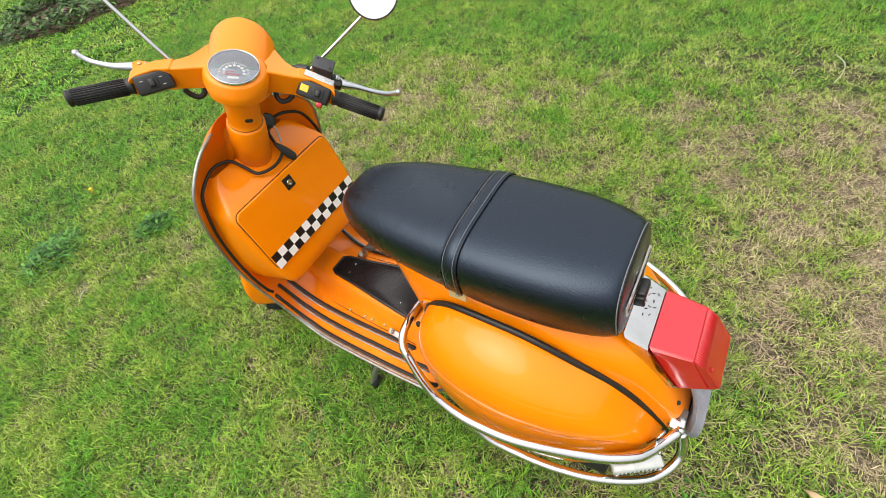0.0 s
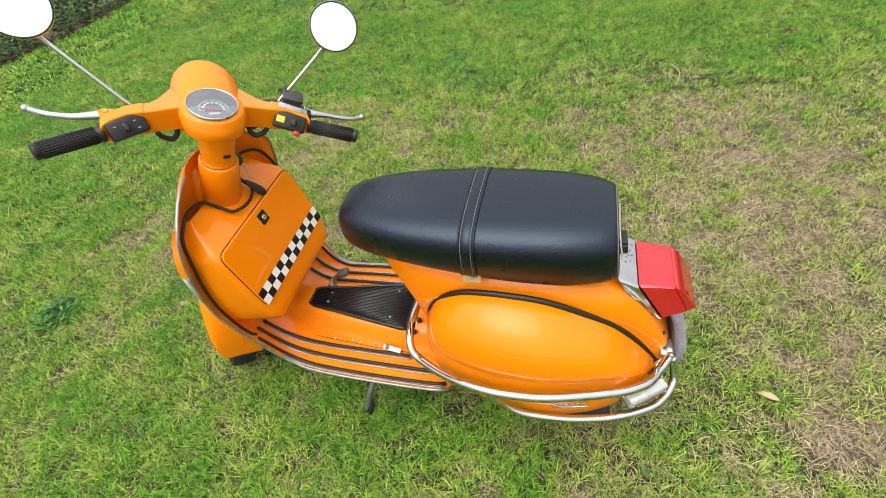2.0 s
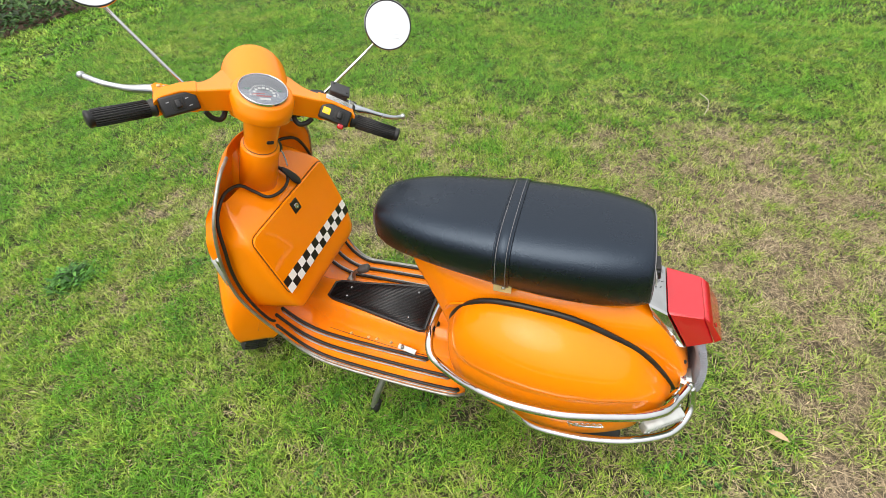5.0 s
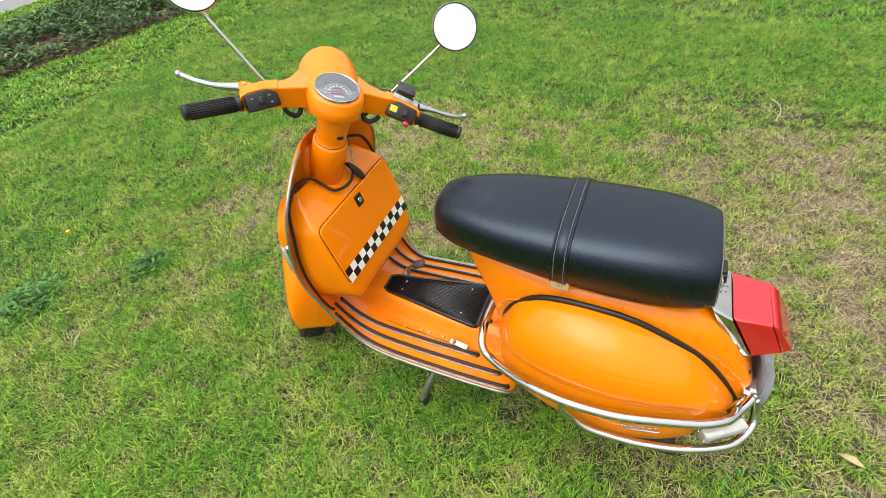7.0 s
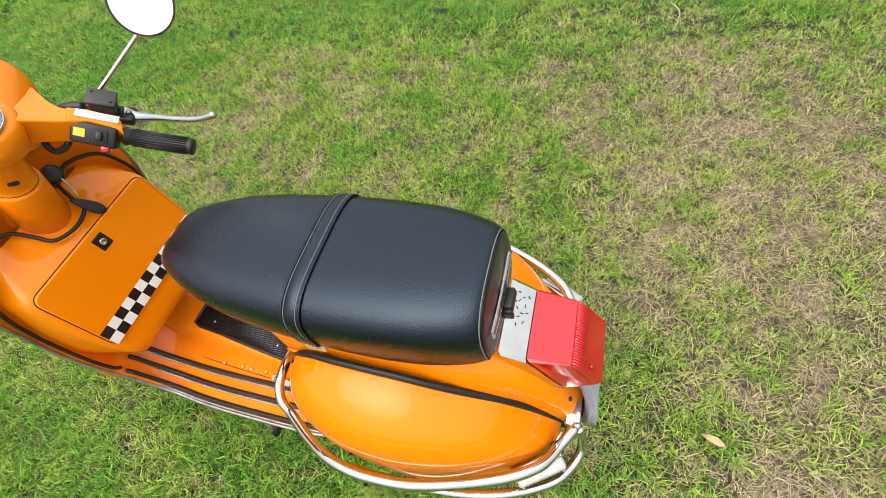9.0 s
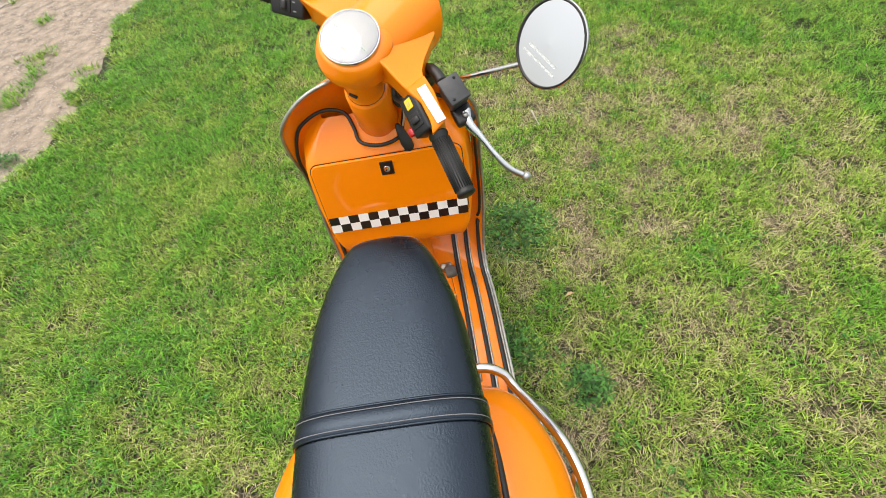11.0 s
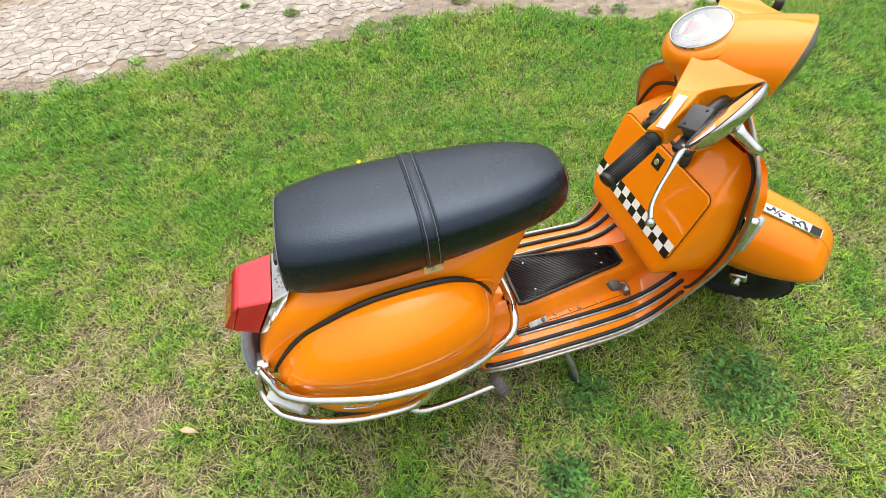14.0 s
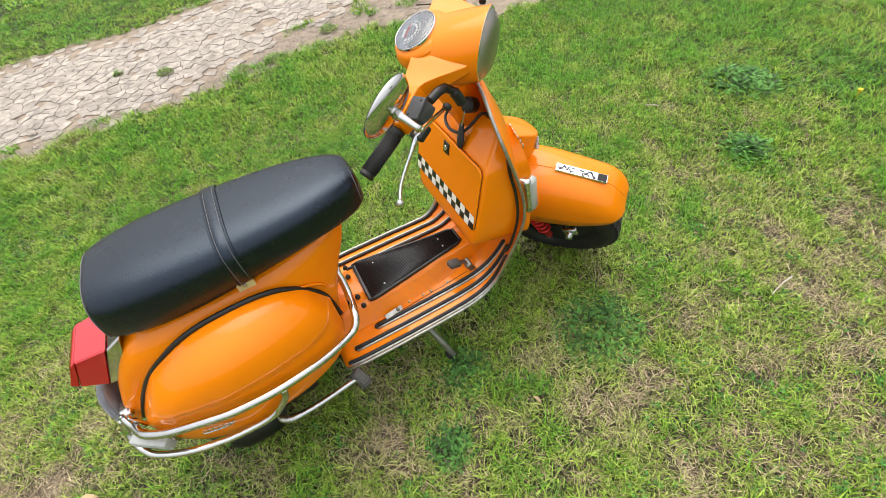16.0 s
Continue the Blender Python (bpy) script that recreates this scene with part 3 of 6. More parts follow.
# bright sheet under the rear panel
part("rear_sheet", loft([[(-0.2195 - 0.003 * (z < 0.69), y, z) for y in (-0.070, -0.064, 0.064, 0.070)] + [(-0.214, y, z) for y in (0.070, -0.070)] for z in (0.710, 0.690, 0.668)]), CHROME_WORN, seat, smooth=False)
# maker's plate at the back: a pale band with dark bars
pale = mat("pale_plate", (0.55, 0.52, 0.5), 0.35, 0.4, noise_scale=60.0, vary=0.2)
def plate_at(y):
    """A place along the bowed plate."""
    return frame_at((-0.2232, y, 0.714 + 1.6 * y * y), (-1, 0, 0.18), (0, 1, 3.2 * y))


pl = part("back_plate", loft([[tuple(plate_at(-0.077 + 0.011 * k) @ Vector((0, v, h))) for v, h in ((-0.0085, 0), (-0.0085, 0.003), (0.0085, 0.003), (0.0085, 0))] for k in range(15)]), pale, seat, "pale bowed plate with dark bars", smooth=False)
for i in range(30):
    big = 9 < i < 20
    part("plate_bar", block(0.0024 if not big else 0.0034, 0.0060 if not big else 0.0115, 0.0012, plate_at(-0.0725 + i * 0.005) @ pose(0, 0, 0.0032, 0, 0, 8 * (i % 3 - 1)), 0), BLACKV, pl, smooth=False)
# seat lock tongue
part("seat_latch", block(0.022, 0.040, 0.018, pose(-0.232, -0.006, 0.690, 0, 10, 0), 0.003), PLASTIC, seat)
part("latch_hook", block(0.020, 0.010, 0.024, pose(-0.234, 0.016, 0.682, 0, 10, 0), 0.003), PLASTIC, seat)
# strap across the seat with two seams
rings = []
for x in (0.067, 0.069, 0.084, 0.099, 0.101):
    p = lerp_table(sorted(SEAT), x)
    ring = seat_ring(x, p[0], p[1], p[2], 64, 0.0035 if 0.068 < x < 0.100 else 0.0)
    rings.append(ring[60:] + ring[:37])
part("strap", loft(rings, closed=False), VINYL, seat)
for x in (0.0675, 0.1005):
    p = lerp_table(sorted(SEAT), x)
    ring = [Vector(q) for q in seat_ring(x, p[0], p[1], p[2], 64, 0.002)]
    part("strap_edge", tube(ring[60:] + ring[:37], 0.0022, 6), VINYL, seat)
for x in (0.073, 0.095):
    p = lerp_table(sorted(SEAT), x)
    ring = [Vector(q) for q in seat_ring(x, p[0], p[1], p[2], 64, 0.0036)]
    part("strap_stitch", tube(ring[60:] + ring[:37], 0.0008, 5), THREAD, seat)
for side in (1, -1):
    bk = part("strap_buckle", block(0.040, 0.004, 0.028, pose(0.079, side * 0.1335, 0.688, side * 10, 0, 0), 0.0015), BRASS, seat, "brass-coloured strap plate with screw", smooth=False)
    part("buckle_screw", lathe([(0.0001, 0.003), (0.003, 0.0028), (0.005, 0.0)], frame_at((0.077, side * 0.1358, 0.687), (0, side, -0.2)), 12), ALLOY, bk)

# ---------------------------------------------------------------- tail light
def wedge(top_front, top_rear, low_rear, low_front, widths, r=0.004):
    """A four-sided block across y from its side outline, with the half width at each of its corners."""
    rings = []
    for f in (-1.0, -0.93, 0.93, 1.0):
        s = 1 if abs(f) < 0.99 else 0.0
        ring = []
        for (x, z), w in zip((top_front, top_rear, low_rear, low_front), widths):
            cx = (top_front[0] + low_rear[0]) / 2
            cz = (top_front[1] + low_rear[1]) / 2
            k = 1.0 if s else 1 - r / 0.05
            ring.append((cx + (x - cx) * k, f * w, cz + (z - cz) * k))
        rings.append(ring)
    return loft(rings)


tail = part("tail_light", wedge((-0.226, 0.648), (-0.271, 0.623), (-0.340, 0.504), (-0.290, 0.505), (0.076, 0.0725, 0.067, 0.069)), CHROME, scooter, "large red tail light on a chrome base", smooth=False)
lens = part("lens_body", wedge((-0.272, 0.625), (-0.345, 0.620), (-0.389, 0.536), (-0.341, 0.505), (0.071, 0.063, 0.0615, 0.065)), RED, tail, "red plastic lens", smooth=False)
part("lens_rear", wedge((-0.345, 0.619), (-0.366, 0.603), (-0.401, 0.552), (-0.390, 0.537), (0.062, 0.060, 0.0595, 0.0605)), RED_DEEP, tail, "deep red ribbed lens", smooth=False)
for i in range(24):
    y = -0.0575 + i * 0.0050
    part("lens_rib", rod((-0.347, y, 0.6178), (-0.367, y, 0.6022), 0.0019, 5), RED, lens)
part("lens_screw", lathe([(0.0001, 0.002), (0.004, 0.0018), (0.0055, 0.0)], frame_at((-0.379, 0.046, 0.586), (-0.9, 0, 0.45)), 12), RED_DEEP, lens)
# small dark strokes scattered over the top of the chrome
for i, (y, d) in enumerate(((-0.052, 0.35), (-0.044, 0.55), (-0.036, 0.40), (-0.028, 0.65), (-0.020, 0.35), (-0.012, 0.55), (-0.004, 0.45), (0.004, 0.65), (0.012, 0.40), (-0.048, 0.75), (-0.032, 0.25), (-0.016, 0.75))):
    part("dark_mark", block(0.006, 0.0010, 0.0005, frame_at((-0.228 - 0.044 * d, y, 0.6484 - 0.0245 * d), (-0.45, 0, 0.9)) @ pose(0, 0, 0, 0, 0, 35 * i), 0), DARK, tail, smooth=False)
# number-plate carrier of grey plastic under the tail light, with ribs
CAR = [(0.500, -0.368, 0.046), (0.485, -0.378, 0.054), (0.46, -0.388, 0.064), (0.42, -0.396, 0.073), (0.38, -0.398, 0.078), (0.36, -0.397, 0.079), (0.345, -0.393, 0.077), (0.338, -0.388, 0.072)]
car = curve([(x, w, z) for z, x, w in CAR], 4)
hang = part("plate_carrier", loft([[(p.x, -p.y, p.z), (p.x - 0.006, -p.y * 0.98, p.z), (p.x - 0.010, -p.y * 0.8, p.z), (p.x - 0.010, p.y * 0.8, p.z), (p.x - 0.006, p.y * 0.98, p.z), (p.x, p.y, p.z), (p.x + 0.012, p.y * 0.9, p.z), (p.x + 0.012, -p.y * 0.9, p.z)] for p in car]), GREYP, scooter, "grey ribbed plastic plate carrier")
for i, p in enumerate(curve([(x, w, z) for z, x, w in CAR[1:-1]], 6)):
    part("rib", block(0.016, 2.02 * p.y, 0.0022, pose(p.x - 0.003, 0, p.z), 0), GREYP, hang, smooth=False)
part("rear_lip", block(0.045, 0.13, 0.03, pose(-0.368, 0, 0.338, 0, 20, 0), 0.006), DARK, scooter)
part("tail_screw", lathe([(0.0001, 0.003), (0.004, 0.0028), (0.006, 0.0)], frame_at((-0.352, 0.066, 0.452), (-0.5, 0.6, 0.5)), 6), DARK, scooter)

# ---------------------------------------------------------------- wheels, engine, stand
def tyre_profile(R, w):
    return [(R - 0.085, -w * 0.55), (R - 0.06, -w * 0.9), (R - 0.03, -w), (R - 0.012, -w * 0.86), (R - 0.002, -w * 0.5), (R, 0), (R - 0.002, w * 0.5), (R - 0.012, w * 0.86), (R - 0.03, w), (R - 0.06, w * 0.9), (R - 0.085, w * 0.55)]


def wheel(m, name, hub_mat):
    """A wheel whose axle is the pose's z."""
    hub = part(name, lathe([(0.02, -0.05), (0.085, -0.045), (0.11, -0.02), (0.128, -0.03), (0.132, -0.03), (0.132, 0.03), (0.128, 0.03), (0.11, 0.02), (0.085, 0.045), (0.02, 0.05)], m, 36), hub_mat, scooter)
    prof = tyre_profile(0.213, 0.046)
    tyre = part("tyre", lathe(prof + prof[:1], m, 56, full=False), TYRE, hub, "black rubber tyre with block tread")
    bm = bmesh.new()
    for k in range(44):
        a = 2 * math.pi * k / 44
        for w, tw in ((-0.026, -18), (0.0, 14), (0.026, -18)):
            block(0.021, 0.018, 0.007, m @ pose(0, 0, 0, 0, 0, math.degrees(a)) @ pose(0.2125 - abs(w) * 0.12, 0, w, 0, 90, 0) @ pose(0, 0, 0, 0, 0, tw), 0, bm=bm)
    part("tread", bm, TYRE, tyre, smooth=False)
    return hub


wheel(frame_at((-0.165, 0, 0.212), (0, 1, 0)), "rear_wheel", DARK)
eng = part("engine", block(0.26, 0.16, 0.14, pose(-0.05, -0.10, 0.27), 0.03), DARK, scooter, "dark engine block under the right cowl")
part("silencer", lathe([(0.0001, -0.092), (0.030, -0.088), (0.052, -0.072), (0.063, -0.04), (0.065, 0.03), (0.060, 0.065), (0.035, 0.085), (0.0001, 0.088)], frame_at((-0.158, -0.118, 0.122), (1, 0, 0.05), (0, 1, 0)), 28), SOOT, eng, "black round silencer drum")
part("gear_cover", lathe([(0.125, -0.04), (0.13, 0.0), (0.115, 0.035), (0.07, 0.05), (0.0001, 0.052)], frame_at((-0.165, -0.085, 0.205), (0, -1, 0)), 36), DARK, eng)
part("exhaust", tube(curve([(0.12, 0.06, 0.17), (0.02, 0.10, 0.15), (-0.10, 0.125, 0.15), (-0.26, 0.13, 0.17)]), 0.05, 16), DARK, scooter)
kick = part("kick_starter", tube(curve([(-0.040, -0.205, 0.262), (-0.035, -0.245, 0.272), (0.0, -0.262, 0.274), (0.08, -0.262, 0.278), (0.165, -0.258, 0.290), (0.185, -0.258, 0.294)]), [0.013] * 10 + [0.011] * 8 + [0.009] * 23, 10), ALLOY, scooter, "aluminium kick-start lever with rubber pedal")
bm = lathe([(0.010, -0.028), (0.017, -0.026), (0.017, 0.026), (0.010, 0.028)], frame_at((0.198, -0.258, 0.288), (0.35, -0.55, -0.75)), 14)
for i in range(6):
    lathe([(0.017, -0.0015), (0.0188, 0), (0.017, 0.0015)], frame_at(Vector((0.198, -0.258, 0.288)) + Vector((0.35, -0.55, -0.75)) * (-0.022 + i * 0.0088), (0.35, -0.55, -0.75)), 14, bm=bm)
part("kick_pedal", bm, WORN_RUBBER, kick)
stand = part("centre_stand", tube([(0.43, -0.10, 0.22), (0.43, 0.10, 0.22)], 0.011, 10), STEEL, scooter, "grey steel centre stand with rubber feet")
for side in (1, -1):
    leg = part("stand_leg", tube(curve([(0.43, side * 0.095, 0.225), (0.445, side * 0.135, 0.17), (0.475, side * 0.185, 0.09), (0.490, side * 0.205, 0.035)]), 0.0105, 10), STEEL, stand)
    part("rubber_foot", lathe([(0.012, 0.05), (0.0165, 0.045), (0.018, 0.01), (0.019, 0.0), (0.0001, -0.002)], frame_at((0.492, side * 0.208, 0.008), (-0.25, -side * 0.35, 0.9)), 14), RUBBER, leg)
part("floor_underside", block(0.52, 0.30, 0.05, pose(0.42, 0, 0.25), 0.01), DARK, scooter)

# ---------------------------------------------------------------- front: horn cover, turn signals, column
def box_section(x, w, top, bot, r=0.007):
    """A rounded box section across y; the lower part narrows."""
    pts = []
    for cy, cz, a0 in ((w - r, top - r, 0), (-w + r, top - r, 90), (-w * 0.8 + r, bot + r, 180), (w * 0.8 - r, bot + r, 270)):
        pts += [(x, cy + r * math.cos(radians(a0 + 30 * k)), cz + r * math.sin(radians(a0 + 30 * k))) for k in range(4)]
    return pts


bm = loft([box_section(*q) for q in ((0.785, 0.064, 0.728, 0.52), (0.831, 0.065, 0.707, 0.55), (0.88, 0.0645, 0.685, 0.575), (0.912, 0.062, 0.670, 0.588), (0.930, 0.055, 0.662, 0.597), (0.941, 0.042, 0.657, 0.603), (0.946, 0.026, 0.655, 0.606))])
horn = part("horn_cover", bm, ORANGE, scooter, "orange horn cover with louvres")
sharpen(horn, 40)
part("column_spine", loft([super_ring(x, w, t, b, 3.0) for x, w, t, b in ((0.775, 0.035, 0.90, 0.66), (0.795, 0.048, 0.85, 0.64), (0.815, 0.054, 0.79, 0.62), (0.832, 0.056, 0.72, 0.60))]), ORANGE, horn)
for i in range(7):
    part("louvre", block(0.007, 0.060, 0.0045, pose(0.944, 0, 0.648 - i * 0.0065), 0.0012), ALLOY, horn)
    part("side_louvre", block(0.012, 0.005, 0.004, pose(0.930, -0.052, 0.650 - i * 0.0065, 0, 0, -45), 0.0012), ALLOY, horn)
for side in (1, -1):
    sg = part("front_turn_signal", block(0.034, 0.055, 0.115, pose(0.796, side * 0.196 - 0.012 * (side > 0), 0.622, 0, -8, side * -28), 0.010), CLEAR, scooter, "clear front turn signal")
    part("signal_base", block(0.022, 0.064, 0.125, pose(0.780, side * 0.192 - 0.012 * (side > 0), 0.622, 0, -8, side * -28), 0.008), CHROME, sg)
# chrome script on the shield front
for i in range(6):
    part("shield_script", tube(curve([(0.828 - i * 0.001, -0.072 - i * 0.013, 0.735 - i * 0.004), (0.826 - i * 0.001, -0.078 - i * 0.013, 0.752 - i * 0.004), (0.824 - i * 0.001, -0.082 - i * 0.013, 0.740 - i * 0.004)], 4), 0.002, 6), CHROME, scooter)

# steered parts: local x ahead, y left, z up the steering axis
P0 = Vector((0.663, 0, 0.972))
S = Matrix(((0.554, 0.702, -0.449), (-0.785, 0.620, 0.0), (0.278, 0.353, 0.893))).to_4x4()
S.translation = P0

def steered(bm):
    bmesh.ops.transform(bm, matrix=S, verts=bm.verts)
    return bm


part("steering_column", steered(lathe([(0.050, -0.30), (0.0455, -0.12), (0.0445, -0.092), (0.0425, -0.089), (0.0378, -0.087), (0.0378, -0.070), (0.0385, -0.050), (0.0405, -0.025), (0.0425, -0.006), (0.044, 0.018)], None, 40)), ORANGE, scooter)
# thin dark ring stands in for the shadow under the seam's lip
part("column_seam_shade", steered(lathe([(0.0378, -0.0885), (0.0386, -0.0868), (0.0378, -0.0855)], None, 40)), DARK, scooter)
part("steering_lock", steered(block(0.006, 0.018, 0.009, pose(-0.0365, -0.015, -0.048, 14, 0, 20), 0.003)), DARK, scooter)
part("fork_tube", steered(rod((0, 0, -0.30), (0, 0, -0.62), 0.024, 16)), DARK, scooter)

# headset: blended from simple volumes
H_DIR = Vector((0.893, 0, -0.449))


def barrel_ring(f, a, r, deg, square=1.0, n=44):
    """A ring round the barrel, tipped forward at the top by deg; square below 1 fills its shoulders."""
    c, s = math.cos(radians(deg)), math.sin(radians(deg))
    low = -0.026 - 0.9 * max(0.0, f - 0.050)
    out = []
    for k in range(n):
        p, q = math.cos(2 * math.pi * k / n), math.sin(2 * math.pi * k / n)
        if q > 0:
            p, q = math.copysign(abs(p) ** square, p), q ** square
        out.append((f + r * q * s, r * p, max(a + r * q * c, low)))
    return out


def tip_ring(c, r, a, tilt=0.0, n=44):
    """A level ring; tilt drops its front."""
    return [(c + r * math.cos(2 * math.pi * k / n), r * math.sin(2 * math.pi * k / n), a - tilt * r * math.cos(2 * math.pi * k / n)) for k in range(n)]


def wing_ring(l, f0, f1, a0, a1, drop=0.0, r=0.004):
    """A crisp rounded rectangle across the bar, its top falling forward by drop."""
    pts = []
    for cf, ca, d in ((f1 - r, a1 - drop - r, 0), (f0 + r, a1 - r, 90), (f0 + r, a0 + r, 180), (f1 - r, a0 + r, 270)):
        pts += [(cf + r * math.cos(radians(d + 22.5 * k)), l, ca + r * math.sin(radians(d + 22.5 * k))) for k in range(5)]
    return pts


bm = loft([barrel_ring(*q) for q in ((0.012, 0.004, 0.001, 2), (0.013, 0.002, 0.040, 2, 0.9), (0.018, -0.003, 0.0605, 4, 0.86), (0.024, -0.006, 0.0660, 5, 0.84), (0.045, -0.0105, 0.0715, 9, 0.84), (0.09, -0.0125, 0.0742, 18, 0.88), (0.130, -0.012, 0.0742, 24.5, 0.95), (0.142, -0.011, 0.0745, 26.7), (0.1475, -0.0125, 0.0738, 26.7))], caps=False)
# raised collar round the dial, its lower rim dropping towards the front
join(bm, loft([tip_ring(*q) for q in ((0.004, 0.030, -0.001, 0.3), (0.004, 0.0580, -0.002, 0.3), (0.004, 0.0610, -0.0012, 0.3), (0.004, 0.0622, 0.0015, 0.3), (0.007, 0.0655, 0.022, 0.14), (0.012, 0.0680, 0.037, 0.04), (0.016, 0.0662, 0.047), (0.014, 0.062, 0.053), (0.012, 0.057, 0.0565), (0.011, 0.0515, 0.0575))]))
for side in (1, -1):
    join(bm, loft([wing_ring(side * l, *q) for l, *q in ((0.0, 0.016, 0.127, -0.010, 0.052, 0.030), (0.045, 0.015, 0.138, -0.009, 0.053, 0.036), (0.062, 0.014, 0.140, -0.008, 0.053, 0.040), (0.074, 0.014, 0.134, -0.008, 0.0515, 0.040), (0.088, 0.013, 0.106, -0.008, 0.050, 0.032), (0.10, 0.012, 0.082, -0.009, 0.0485, 0.024), (0.116, 0.011, 0.060, -0.010, 0.0465, 0.014), (0.128, 0.011, 0.051, -0.011, 0.045, 0.009))]))
bmesh.ops.recalc_face_normals(bm, faces=bm.faces)
headset = part("headset", steered(bm), ORANGE, scooter, "orange handlebar headset with round speedometer")
sharpen(headset, 40)
flatten(headset)

# headlight
hm = frame_at((0.144, 0, -0.011), H_DIR, (0, 1, 0))
hl = part("headlight", steered(lathe([(0.070, -0.002), (0.0732, 0.001), (0.0738, 0.0035), (0.0715, 0.0055), (0.067, 0.005)], hm, 56, full=False)), CHROME, headset, "round headlight with chrome rim")
part("reflector", steered(lathe([(0.067, 0.0045), (0.056, -0.014), (0.040, -0.026), (0.020, -0.033), (0.0001, -0.035)], hm, 40, full=False)), REFLECT, hl)
part("headlight_glass", steered(lathe([(0.0685, 0.0045), (0.062, 0.013), (0.047, 0.021), (0.024, 0.0255), (0.0001, 0.0265)], hm, 40, full=False)), LAMP_GLASS, hl)

# speedometer
sp = pose(0.011, 0, 0.0620)
sd = part("speedometer", steered(lathe([(0.0495, -0.016), (0.0512, -0.010), (0.0516, 0.001), (0.0508, 0.0035), (0.0496, 0.0036), (0.0488, -0.003)], sp, 56, full=False)), CHROME, headset, "round speedometer with thin chrome bezel")
part("dial", steered(lathe([(0.0485, 0.0), (0.0001, 0.0)], sp, 48, full=False)), DIAL, sd)
# pale half disc: a sky reflection painted on the lower part of the face
bm = bmesh.new()
half = [sp @ Vector((0.0475 * math.cos(radians(q)), 0.0475 * math.sin(radians(q)), 0.0005)) for q in range(96, 265, 6)]
bm.faces.new([bm.verts.new(q) for q in half])
part("dial_sheen", steered(bm), DIAL_SHEEN, sd, "pale lower half of the dial, a sky reflection painted in", smooth=False)
# the scale is a half ring low on the face, with the distance counter under it
for i in range(25):
    a = radians(100 - i * 200 / 24)
    big = i % 4 == 0
    part("dial_tick", steered(block(0.006 if big else 0.0035, 0.0012, 0.0006, sp @ pose(-0.016, 0, 0.001, 0, 0, math.degrees(a)) @ pose(0.0285, 0, 0), 0)), WHITE, sd, smooth=False)
for i in range(9):
    a = radians(96 - i * 24)
    part("dial_figure", steered(block(0.0052, 0.0058, 0.0006, sp @ pose(-0.016 + 0.0205 * math.cos(a), 0.0205 * math.sin(a), 0.001), 0)), WHITE, sd, smooth=False)
part("odometer", steered(block(0.0055, 0.022, 0.0008, sp @ pose(-0.031, 0, 0.001), 0)), WHITE, sd, smooth=False)
part("speed_band", steered(block(0.004, 0.030, 0.0008, sp @ pose(-0.022, 0.002, 0.001), 0)), mat("odo_red", (0.5, 0.03, 0.03), 0.5), sd, smooth=False)
part("needle", steered(block(0.026, 0.0016, 0.0008, sp @ pose(-0.017, 0.012, 0.002, 0, 0, 100), 0)), mat("needle_red", (0.6, 0.04, 0.02), 0.5), sd, smooth=False)
for y in (-0.036, -0.030, 0.030, 0.036):
    part("tell_tale", steered(lathe([(0.0001, 0.0012), (0.002, 0.0012), (0.0022, 0.0)], sp @ pose(0.0, y, 0.0), 10)), mat("tell_green", (0.05, 0.3, 0.2), 0.4), sd)
part("speedometer_glass", steered(lathe([(0.0485, 0.004), (0.04, 0.0055), (0.02, 0.0068), (0.0001, 0.0072)], sp, 48, full=False)), DIAL_GLASS, sd)

# hooks under the headset
for side in (1, -1):
    part("cable_hook", steered(tube(curve([(0.012, side * 0.114, -0.010), (0.010, side * 0.104, -0.022), (0.010, side * 0.088, -0.029), (0.018, side * 0.078, -0.026), (0.030, side * 0.074, -0.018)]), 0.006, 8)), PLASTIC, headset)

